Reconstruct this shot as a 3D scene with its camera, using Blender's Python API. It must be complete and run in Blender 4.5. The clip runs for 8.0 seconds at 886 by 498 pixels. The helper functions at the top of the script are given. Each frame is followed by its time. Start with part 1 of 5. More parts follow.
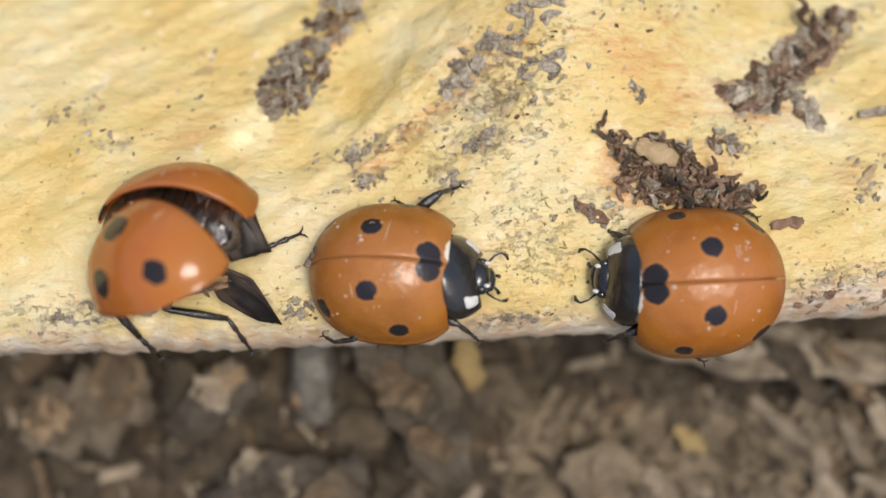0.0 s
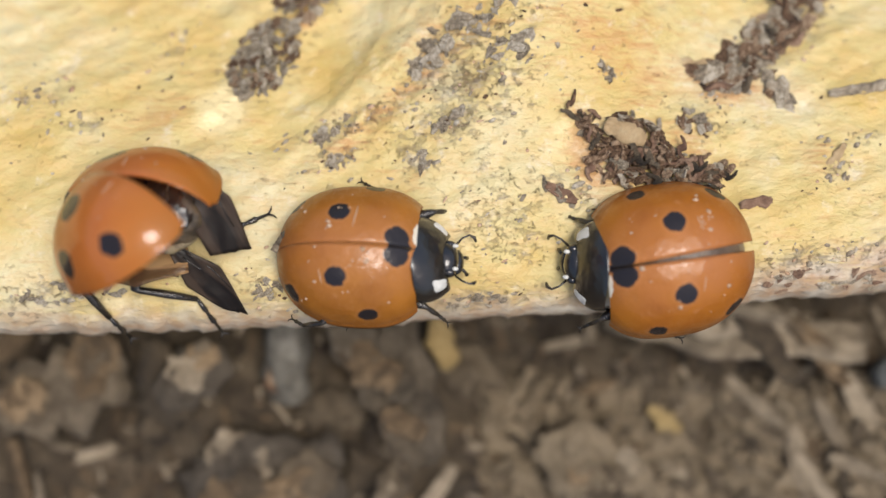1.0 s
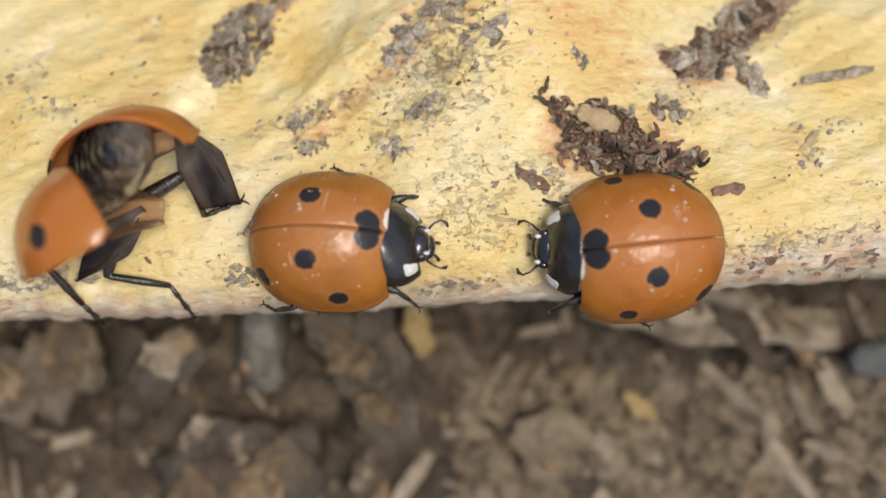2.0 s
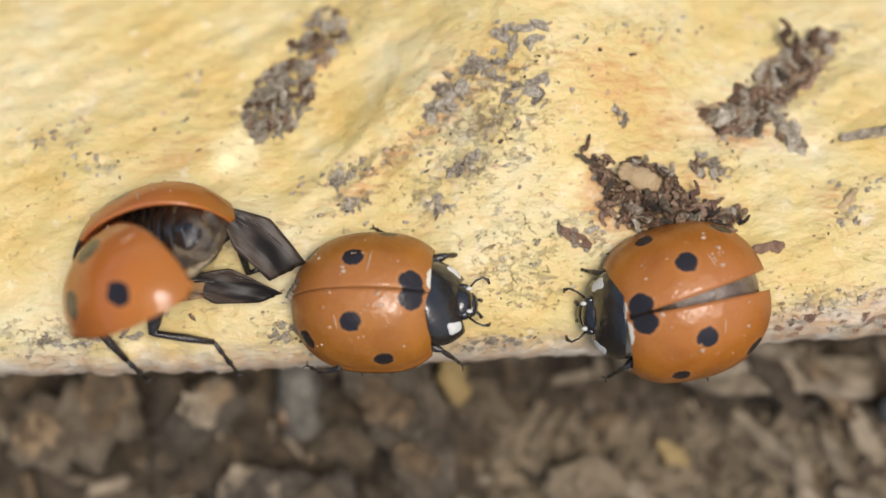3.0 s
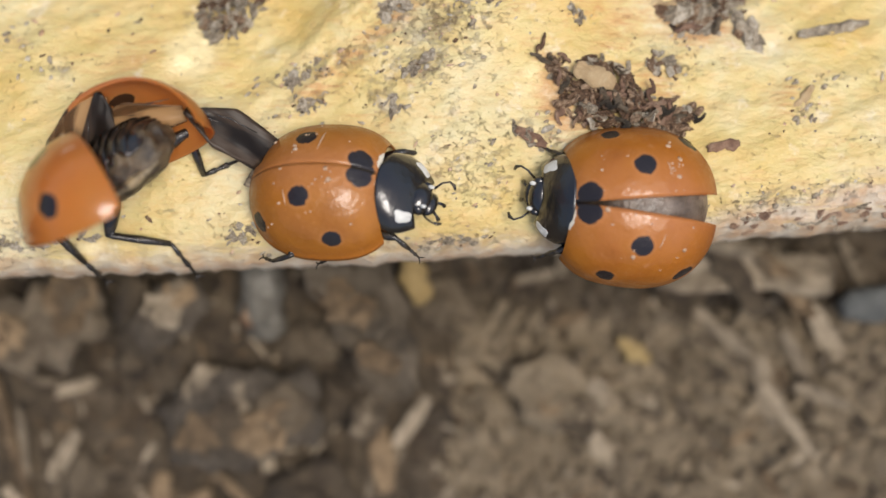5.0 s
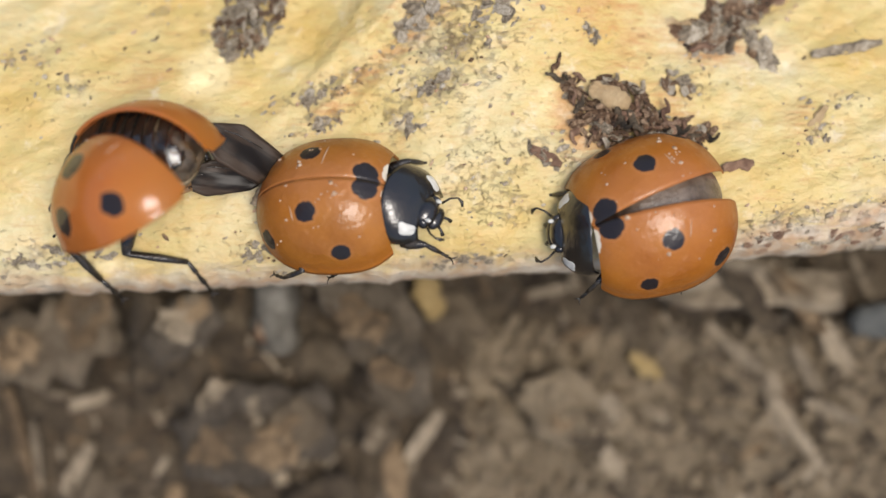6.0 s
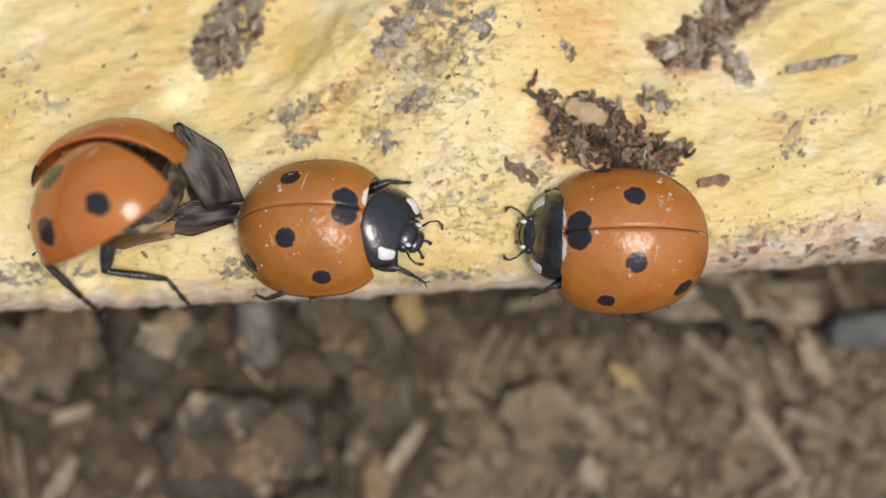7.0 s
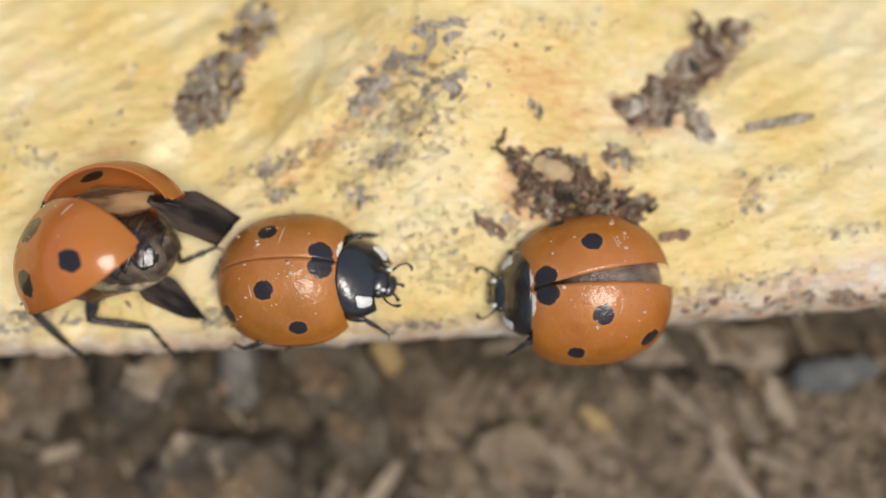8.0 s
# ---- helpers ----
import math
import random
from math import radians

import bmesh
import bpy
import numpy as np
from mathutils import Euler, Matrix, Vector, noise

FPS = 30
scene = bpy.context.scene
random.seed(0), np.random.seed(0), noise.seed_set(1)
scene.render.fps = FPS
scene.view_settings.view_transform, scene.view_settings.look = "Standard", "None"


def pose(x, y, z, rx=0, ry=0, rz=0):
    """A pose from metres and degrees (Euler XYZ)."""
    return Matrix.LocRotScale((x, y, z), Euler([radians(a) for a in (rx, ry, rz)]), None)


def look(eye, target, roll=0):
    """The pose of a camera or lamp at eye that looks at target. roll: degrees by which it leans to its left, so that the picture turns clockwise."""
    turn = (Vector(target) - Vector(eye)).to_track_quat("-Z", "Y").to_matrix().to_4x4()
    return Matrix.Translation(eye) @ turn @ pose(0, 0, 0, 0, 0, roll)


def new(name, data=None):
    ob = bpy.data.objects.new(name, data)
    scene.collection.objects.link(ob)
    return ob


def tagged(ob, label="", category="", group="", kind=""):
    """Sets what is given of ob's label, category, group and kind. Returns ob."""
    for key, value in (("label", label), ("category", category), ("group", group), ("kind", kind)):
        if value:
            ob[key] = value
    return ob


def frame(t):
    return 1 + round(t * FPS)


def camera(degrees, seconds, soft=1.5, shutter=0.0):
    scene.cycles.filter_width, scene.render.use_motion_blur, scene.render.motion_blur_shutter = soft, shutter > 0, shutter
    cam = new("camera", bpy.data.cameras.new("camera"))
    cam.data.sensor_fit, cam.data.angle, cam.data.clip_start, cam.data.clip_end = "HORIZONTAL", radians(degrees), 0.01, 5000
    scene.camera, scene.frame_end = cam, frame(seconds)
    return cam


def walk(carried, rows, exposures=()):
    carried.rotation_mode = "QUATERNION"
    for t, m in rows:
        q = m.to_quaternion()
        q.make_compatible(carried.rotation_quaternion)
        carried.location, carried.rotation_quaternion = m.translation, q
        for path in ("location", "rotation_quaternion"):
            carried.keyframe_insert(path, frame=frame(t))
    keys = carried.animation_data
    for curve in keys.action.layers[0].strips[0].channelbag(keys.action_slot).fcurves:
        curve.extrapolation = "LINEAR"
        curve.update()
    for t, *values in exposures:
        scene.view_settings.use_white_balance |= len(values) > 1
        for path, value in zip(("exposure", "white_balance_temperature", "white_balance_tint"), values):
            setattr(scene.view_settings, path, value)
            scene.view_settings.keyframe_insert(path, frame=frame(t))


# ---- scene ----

# All shapes below are written in millimetres and scaled once, in P() and part().
MM = 0.001


def P(x, y, z, rx=0, ry=0, rz=0):
    return pose(x * MM, y * MM, z * MM, rx, ry, rz)


# ---- camera: a phone held about five centimetres above the log ----
cam = camera(35, 8.0, soft=1.5)
cam.data.dof.use_dof = True
cam.data.dof.focus_distance = 0.0503
cam.data.dof.aperture_fstop = 23
walk(cam, [(t, P(*row)) for t, *row in (
    (0.0, 0.00, 0.00, 51.42, 3.38, 0.23, 0.27),
    (0.5, 0.37, -0.09, 51.45, 3.29, 0.42, 0.18),
    (1.0, 1.48, -0.18, 51.43, 2.77, 0.62, 0.18),
    (1.2, 1.98, -0.42, 51.43, 2.60, 0.50, 0.18),
    (2.3, 2.22, 0.19, 51.45, 2.17, 0.21, 0.20),
    (2.5, 1.68, 0.95, 51.45, 2.15, 0.04, 0.25),
    (3.0, 0.40, 1.94, 51.92, 2.16, 0.04, 0.24),
    (3.5, 1.25, 2.33, 52.38, 0.70, 0.24, 0.02),
    (4.0, 1.95, 2.18, 52.38, -0.73, 0.02, -0.21),
    (4.5, 2.17, 1.86, 52.09, -1.81, -0.17, -0.18),
    (4.7, 2.07, 1.75, 52.04, -1.82, 0.02, -0.18),
    (5.8, 1.72, 2.60, 52.10, -1.93, -0.21, -0.03),
    (6.0, 1.31, 2.73, 52.25, -2.02, -0.12, -0.03),
    (6.5, 2.54, 3.21, 52.54, -2.14, -0.10, -0.22),
    (7.0, 1.92, 3.66, 52.52, -2.38, -0.36, -0.24),
    (7.5, 2.81, 4.17, 53.78, -2.05, -0.68, -0.23),
    (8.0, 3.14, 5.11, 54.59, -1.76, -0.19, -0.02),
)])

# ---- light: hazy sky with a soft, high sun ----
SUN_ELEVATION, SUN_AZIMUTH = 77, 95
world = bpy.data.worlds.new("sky")
scene.world = world
world.use_nodes = True
sky = world.node_tree.nodes.new("ShaderNodeTexSky")
sky.sky_type = "NISHITA"
sky.sun_disc = False
sky.sun_elevation, sky.sun_rotation = radians(SUN_ELEVATION), radians(SUN_AZIMUTH)
sky.dust_density = 4.0
world.node_tree.links.new(sky.outputs[0], world.node_tree.nodes["Background"].inputs[0])
world.node_tree.nodes["Background"].inputs[1].default_value = 0.145
lamp = bpy.data.lights.new("sun", "SUN")
lamp.energy, lamp.angle, lamp.color = 2.3, radians(23), (1.0, 0.95, 0.885)
sun = new("sun", lamp)
sun_way = Vector((math.sin(radians(SUN_AZIMUTH)) * math.cos(radians(SUN_ELEVATION)),
                  math.cos(radians(SUN_AZIMUTH)) * math.cos(radians(SUN_ELEVATION)), math.sin(radians(SUN_ELEVATION))))
sun.matrix_world = look(sun_way * 2, (0, 0, 0))
scene.view_settings.exposure = 0.03


# ---- materials ----
def material(name, rough=0.6, metal=0.0, coat=0.0):
    m = bpy.data.materials.new(name)
    m.use_nodes = True
    bsdf = m.node_tree.nodes["Principled BSDF"]
    bsdf.inputs["Roughness"].default_value = rough
    bsdf.inputs["Metallic"].default_value = metal
    bsdf.inputs["Coat Weight"].default_value = coat
    bsdf.inputs["Coat Roughness"].default_value = 0.12
    return m, m.node_tree, bsdf


def node(tree, kind, **sockets):
    n = tree.nodes.new(kind)
    for key, value in sockets.items():
        s = n.inputs[int(key[1:])] if key[0] == "i" and key[1:].isdigit() else n.inputs[key]
        if isinstance(value, bpy.types.NodeSocket):
            tree.links.new(value, s)
        else:
            s.default_value = value
    return n


def space(tree, stretch=(1, 1, 1), turn=0.0):
    """Object space in millimetres, turned and stretched."""
    tc = node(tree, "ShaderNodeTexCoord")
    mp = node(tree, "ShaderNodeMapping", Vector=tc.outputs["Object"])
    mp.inputs["Scale"].default_value = [1000 * s for s in stretch]
    mp.inputs["Rotation"].default_value = (0, 0, radians(turn))
    return mp.outputs[0]


def grain(tree, vec, scale, detail=6.0, rough=0.6, warp=0.0):
    n = node(tree, "ShaderNodeTexNoise", Vector=vec, Scale=scale, Detail=detail, Roughness=rough, Distortion=warp)
    return n.outputs["Fac"]


def ramp(tree, fac, *stops):
    n = node(tree, "ShaderNodeValToRGB", Fac=fac)
    els = n.color_ramp.elements
    while len(els) < len(stops):
        els.new(0.5)
    for e, (at, c) in zip(els, stops):
        e.position, e.color = at, (*c, 1) if len(c) == 3 else (c[0],) * 3 + (1,)
    return n.outputs[0]


def mix(tree, fac, a, b, blend="MIX"):
    n = tree.nodes.new("ShaderNodeMix")
    n.data_type, n.blend_type = "RGBA", blend
    for s, v in ((n.inputs[0], fac), (n.inputs[6], a), (n.inputs[7], b)):
        if isinstance(v, bpy.types.NodeSocket):
            tree.links.new(v, s)
        elif isinstance(v, tuple):
            s.default_value = (*v, 1)
        else:
            s.default_value = v
    return n.outputs[2]


def maths(tree, op, a, b=0.0, c=0.0):
    n = tree.nodes.new("ShaderNodeMath")
    n.operation = op
    for s, v in zip(n.inputs, (a, b, c)):
        if isinstance(v, bpy.types.NodeSocket):
            tree.links.new(v, s)
        else:
            s.default_value = v
    return n.outputs[0]


def bump(tree, bsdf, height, depth_mm, strength=0.6):
    n = node(tree, "ShaderNodeBump", Height=height, Strength=strength, Distance=depth_mm * MM)
    tree.links.new(n.outputs[0], bsdf.inputs["Normal"])
    tree.links.new(n.outputs[0], bsdf.inputs["Coat Normal"])


def wood_material():
    m, t, b = material("peeled_wood", 0.5)
    along = space(t, (0.75, 1.3, 1.3), -30)
    level = space(t, (0.22, 2.0, 2.0), 0)
    ridge = space(t, (0.30, 2.2, 2.2), -39)
    flat = space(t)
    worn, rusty, front, glint = (node(t, "ShaderNodeAttribute") for _ in range(4))
    worn.attribute_name, rusty.attribute_name, front.attribute_name = "stain", "rust", "front"
    glint.attribute_name = "glint"
    worn, rusty, front = worn.outputs["Fac"], rusty.outputs["Fac"], front.outputs["Fac"]
    base = ramp(t, grain(t, flat, 0.17, 5), (0.32, (0.565, 0.398, 0.112)), (0.48, (0.605, 0.488, 0.200)), (0.64, (0.64, 0.565, 0.33)))
    streak = ramp(t, grain(t, along, 1.3, 8, 0.65, 0.4), (0.42, (0.0,)), (0.64, (1.0,)))
    base = mix(t, maths(t, "MULTIPLY", streak, 0.34), base, (0.72, 0.45, 0.17))
    fibre = ramp(t, grain(t, level, 2.4, 7, 0.7), (0.48, (0.0,)), (0.66, (1.0,)))
    base = mix(t, maths(t, "MULTIPLY", fibre, 0.16), base, (0.60, 0.38, 0.17))
    orange = ramp(t, maths(t, "ADD", grain(t, ridge, 1.5, 8, 0.70, 0.4), maths(t, "MULTIPLY", rusty, 0.24)), (0.56, (0.0,)), (0.78, (1.0,)))
    base = mix(t, maths(t, "MULTIPLY", orange, 0.75), base, (0.50, 0.24, 0.08))
    grey = ramp(t, grain(t, flat, 2.8, 6, 0.7), (0.34, (0.21, 0.125, 0.085)), (0.46, (0.45, 0.36, 0.285)), (0.60, (0.60, 0.55, 0.49)))
    stain = ramp(t, maths(t, "ADD", grain(t, along, 2.8, 9, 0.76, 0.3), maths(t, "MULTIPLY", worn, 0.13)), (0.60, (0.0,)), (0.71, (0.5,)), (0.82, (1.0,)))
    base = mix(t, maths(t, "MULTIPLY", stain, 0.72), base, grey)
    speck = ramp(t, maths(t, "ADD", grain(t, flat, 3.2, 7, 0.76, 0.3), maths(t, "MULTIPLY", worn, 0.13)), (0.65, (0.0,)), (0.74, (1.0,)))
    base = mix(t, maths(t, "MULTIPLY", speck, 0.66), base, (0.24, 0.145, 0.08))
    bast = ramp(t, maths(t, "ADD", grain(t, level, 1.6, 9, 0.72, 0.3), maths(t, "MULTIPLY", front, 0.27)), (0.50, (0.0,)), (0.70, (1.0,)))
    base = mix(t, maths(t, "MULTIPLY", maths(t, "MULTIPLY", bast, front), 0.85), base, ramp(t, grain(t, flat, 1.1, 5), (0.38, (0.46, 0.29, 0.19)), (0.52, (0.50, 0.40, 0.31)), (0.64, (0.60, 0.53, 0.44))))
    chalk = ramp(t, maths(t, "ADD", grain(t, flat, 0.9, 8, 0.7), maths(t, "MULTIPLY", worn, 0.06)), (0.58, (0.0,)), (0.70, (1.0,)))
    base = mix(t, maths(t, "MULTIPLY", chalk, 0.5), base, (0.76, 0.68, 0.52))
    # sunlight thrown onto the wood, painted as creamier colour with less roughness
    smooth = ramp(t, maths(t, "ADD", grain(t, flat, 0.8, 6), glint.outputs["Fac"]), (0.62, (0.0,)), (1.35, (1.0,)))
    base = mix(t, maths(t, "MULTIPLY", smooth, 0.75), base, (0.84, 0.70, 0.38))
    t.links.new(maths(t, "SUBTRACT", 0.5, maths(t, "MULTIPLY", smooth, 0.22)), b.inputs["Roughness"])
    t.links.new(base, b.inputs["Base Color"])
    h = maths(t, "ADD", maths(t, "ADD", grain(t, along, 1.6, 4, 0.6), maths(t, "MULTIPLY", stain, 0.35)), maths(t, "MULTIPLY", speck, -0.5))
    bump(t, b, h, 0.24, 0.8)
    return m


def crumb_material(name, dark, mid, light, scale=1.5, rough=0.85, depth=0.15):
    m, t, b = material(name, rough)
    flat = space(t)
    info = node(t, "ShaderNodeObjectInfo")
    isle = node(t, "ShaderNodeNewGeometry")
    f = maths(t, "ADD", grain(t, flat, scale, 8, 0.7, 0.4),
              maths(t, "MULTIPLY", maths(t, "SUBTRACT", maths(t, "ADD", info.outputs["Random"], isle.outputs["Random Per Island"]), 1.0), 0.22))
    c = ramp(t, f, (0.30, dark), (0.50, mid), (0.70, light))
    t.links.new(c, b.inputs["Base Color"])
    bump(t, b, grain(t, flat, scale * 3, 8, 0.7), depth, 0.9)
    return m


def elytron_material(name, warm, deep, spots, size, ink=0.985, gloss=0.55, haze=0.12, through_light=0.14, tip=0.0, dent=0.11):
    """Glossy wing case; black spots and a white patch beside the scutellum, worn and dusty."""
    m, t, b = material(name, 0.30, coat=gloss)
    b.inputs["Coat Roughness"].default_value = haze
    b.inputs["Specular IOR Level"].default_value = 0.25
    b.inputs["Coat IOR"].default_value = 1.62
    at = node(t, "ShaderNodeAttribute")
    at.attribute_name = "shell"
    vec = at.outputs["Vector"]
    wob = node(t, "ShaderNodeTexNoise", Vector=vec, Scale=2.6, Detail=3.0)
    shift = node(t, "ShaderNodeVectorMath", i0=wob.outputs["Color"], i1=(0.5, 0.5, 0.5))
    shift.operation = "SUBTRACT"
    scaled = node(t, "ShaderNodeVectorMath", i0=shift.outputs[0])
    scaled.operation = "SCALE"
    scaled.inputs["Scale"].default_value = 0.27
    warped = node(t, "ShaderNodeVectorMath", i0=vec, i1=scaled.outputs[0]).outputs[0]
    colour = mix(t, ramp(t, grain(t, vec, 0.7, 5), (0.35, (0.0,)), (0.68, (1.0,))), warm, deep)
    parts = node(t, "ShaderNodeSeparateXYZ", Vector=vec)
    # pinkish sky sheen along the seam, painted into the base colour
    seam_sheen = node(t, "ShaderNodeMapRange", Value=maths(t, "ADD", parts.outputs[1], maths(t, "MULTIPLY", grain(t, vec, 1.2, 5), 1.6)))
    seam_sheen.inputs["From Min"].default_value, seam_sheen.inputs["From Max"].default_value = 2.3, 0.6
    colour = mix(t, maths(t, "MULTIPLY", seam_sheen.outputs[0], 0.38), colour, (0.50, 0.20, 0.085))
    amber = node(t, "ShaderNodeMapRange", Value=parts.outputs[2])
    amber.inputs["From Min"].default_value, amber.inputs["From Max"].default_value = 0.75, -0.1
    colour = mix(t, maths(t, "MULTIPLY", amber.outputs[0], 0.5), colour, (0.42, 0.13, 0.015))
    scuff = ramp(t, grain(t, vec, 2.3, 8, 0.75, 0.6), (0.56, (0.0,)), (0.66, (1.0,)))
    colour = mix(t, maths(t, "MULTIPLY", scuff, 0.16), colour, (0.66, 0.36, 0.19))
    fine = ramp(t, grain(t, vec, 9.0, 4, 0.7), (0.62, (0.0,)), (0.75, (1.0,)))
    colour = mix(t, maths(t, "MULTIPLY", fine, 0.35), colour, (0.60, 0.27, 0.12))

    # rear mask: adds translucency, and its paler orange paints light glowing through the tip
    thin = node(t, "ShaderNodeMapRange", Value=maths(t, "ADD", parts.outputs[0], maths(t, "MULTIPLY", grain(t, vec, 0.8, 3), 0.8)))
    thin.inputs["From Min"].default_value, thin.inputs["From Max"].default_value = -0.9, -2.3
    colour = mix(t, maths(t, "MULTIPLY", thin.outputs[0], tip), colour, (0.82, 0.36, 0.045))

    def blot(centre, radii, src=warped):
        d = node(t, "ShaderNodeVectorMath", i0=src, i1=centre)
        d.operation = "SUBTRACT"
        s = node(t, "ShaderNodeVectorMath", i0=d.outputs[0], i1=radii)
        s.operation = "DIVIDE"
        ln = node(t, "ShaderNodeVectorMath", i0=s.outputs[0])
        ln.operation = "LENGTH"
        r = node(t, "ShaderNodeMapRange", Value=ln.outputs["Value"])
        r.inputs["From Min"].default_value, r.inputs["From Max"].default_value = 1.06, 0.94
        return r.outputs[0]

    white = blot((2.60, 0.56, 1.4), (0.20, 0.44, 0.7))
    colour = mix(t, white, colour, (0.80, 0.74, 0.60))
    halo, black = None, None
    for c, r in spots:
        k = blot(c, tuple(x * size for x in r))
        h = blot(c, tuple(x * size * 1.28 for x in r))
        black = k if black is None else maths(t, "MAXIMUM", black, k)
        halo = h if halo is None else maths(t, "MAXIMUM", halo, h)
    colour = mix(t, maths(t, "MULTIPLY", halo, 0.12), colour, (0.72, 0.34, 0.15))
    colour = mix(t, maths(t, "MULTIPLY", black, ink), colour, (0.012, 0.012, 0.015))
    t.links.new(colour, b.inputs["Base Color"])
    dust = ramp(t, grain(t, vec, 2.0, 8, 0.75, 0.5), (0.40, (0.34,)), (0.60, (0.62,)))
    t.links.new(dust, b.inputs["Roughness"])
    bump(t, b, maths(t, "ADD", grain(t, vec, 1.3, 4), maths(t, "MULTIPLY", grain(t, vec, 7.0, 3), 0.16)), dent, 0.5)
    glow = node(t, "ShaderNodeBsdfTranslucent", Color=mix(t, black, (0.80, 0.30, 0.05), (0.02, 0.01, 0.01)))
    through_light = maths(t, "ADD", through_light, maths(t, "MULTIPLY", thin.outputs[0], through_light * 1.2))
    both = node(t, "ShaderNodeMixShader", Fac=through_light, i1=b.outputs[0], i2=glow.outputs[0])
    t.links.new(both.outputs[0], t.nodes["Material Output"].inputs[0])
    return m


def plain_material(name, colour, other, rough=0.35, coat=0.4, scale=2.0, depth=0.03, metal=0.0):
    m, t, b = material(name, rough, metal, coat)
    flat = space(t)
    t.links.new(mix(t, ramp(t, grain(t, flat, scale, 6), (0.38, (0.0,)), (0.66, (1.0,))), colour, other), b.inputs["Base Color"])
    bump(t, b, grain(t, flat, scale * 5, 5), depth, 0.5)
    return m


def membrane_material(name, colour, vein, clear):
    m, t, b = material(name, 0.36)
    b.inputs["Specular IOR Level"].default_value = 0.20
    along = space(t, (0.22, 1.3, 1.3), 10)
    fold = grain(t, along, 1.0, 4, 0.55, 0.5)
    t.links.new(mix(t, ramp(t, fold, (0.44, (0.0,)), (0.56, (1.0,))), colour, vein), b.inputs["Base Color"])
    b.inputs["Alpha"].default_value = clear
    bump(t, b, fold, 0.12, 0.7)
    return m


SPOTS = (((0.05, 1.17, 2.2), (0.38, 0.36, 0.5)), ((-1.82, 1.90, 0.75), (0.46, 0.36, 0.42)),
         ((1.0, 2.30, 0.95), (0.36, 0.34, 0.34)), ((1.98, 0.31, 1.9), (0.43, 0.39, 0.9)), ((2.08, 0.0, 1.9), (0.36, 0.30, 0.9)))
MIDDLE_SPOTS = (((-0.27, 1.22, 2.2), (0.40, 0.36, 0.5)), ((-2.05, 1.62, 0.75), (0.46, 0.40, 0.42)),
                ((0.86, 2.26, 0.95), (0.40, 0.34, 0.36)), ((1.86, 0.33, 1.9), (0.46, 0.40, 0.9)), ((1.98, 0.0, 1.9), (0.38, 0.32, 0.9)))
BIG_SPOTS = (((0.37, 1.31, 2.1), (0.62, 0.44, 0.50)), ((-1.70, 1.81, 0.85), (0.44, 0.34, 0.42)),
             ((0.59, 2.46, 0.8), (0.50, 0.38, 0.50)), ((2.02, 0.32, 1.9), (0.46, 0.42, 0.9)), ((2.08, 0.0, 1.9), (0.36, 0.30, 0.9)))
WOOD = wood_material()
SOIL = crumb_material("soil", (0.022, 0.015, 0.009), (0.082, 0.060, 0.036), (0.165, 0.126, 0.080), 0.55, 0.95, 0.4)
CHIP_GREY = crumb_material("weathered_chip", (0.065, 0.050, 0.032), (0.185, 0.145, 0.096), (0.34, 0.275, 0.19), 0.7)
CHIP_BROWN = crumb_material("brown_chip", (0.024, 0.015, 0.007), (0.115, 0.076, 0.039), (0.26, 0.18, 0.10), 0.8)
GLINT_TWIG = crumb_material("glint_twig", (0.060, 0.050, 0.036), (0.132, 0.118, 0.092), (0.25, 0.23, 0.19), 0.8)
MATTED = crumb_material("matted_litter", (0.060, 0.044, 0.026), (0.195, 0.148, 0.090), (0.31, 0.24, 0.152), 0.8, 0.9, 0.5)
DIRTY_BARK = crumb_material("dirty_bark", (0.020, 0.014, 0.008), (0.115, 0.085, 0.052), (0.25, 0.195, 0.128), 0.9, 0.9, 0.6)
GREY_BARK = crumb_material("grey_brown_bark", (0.022, 0.017, 0.011), (0.066, 0.051, 0.034), (0.130, 0.104, 0.074), 0.7, 0.9, 0.6)
SLAB_BARK = crumb_material("split_bark", (0.040, 0.030, 0.019), (0.112, 0.086, 0.055), (0.19, 0.150, 0.102), 0.7, 0.9, 0.6)
CHIP_TAN = crumb_material("tan_chip", (0.26, 0.17, 0.08), (0.42, 0.30, 0.16), (0.58, 0.46, 0.28), 0.7)
STONE = crumb_material("pale_stone", (0.05, 0.052, 0.050), (0.105, 0.107, 0.098), (0.20, 0.20, 0.18), 0.5)
YELLOW_LEAF = crumb_material("yellow_leaf", (0.17, 0.11, 0.040), (0.25, 0.172, 0.066), (0.33, 0.24, 0.105), 0.6)
LICHEN = crumb_material("grey_bark_residue", (0.10, 0.078, 0.050), (0.35, 0.285, 0.20), (0.62, 0.55, 0.43), 2.2)
BARK = crumb_material("brown_bark_residue", (0.025, 0.014, 0.008), (0.17, 0.095, 0.05), (0.46, 0.33, 0.21), 2.2)
CHIP_RED = crumb_material("reddish_flake", (0.10, 0.052, 0.032), (0.23, 0.135, 0.085), (0.42, 0.30, 0.20), 1.2)
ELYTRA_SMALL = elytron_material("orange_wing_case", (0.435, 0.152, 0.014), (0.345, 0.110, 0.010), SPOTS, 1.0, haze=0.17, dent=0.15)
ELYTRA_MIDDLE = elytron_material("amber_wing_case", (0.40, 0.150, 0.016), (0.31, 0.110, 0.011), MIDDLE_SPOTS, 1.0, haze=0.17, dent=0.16)
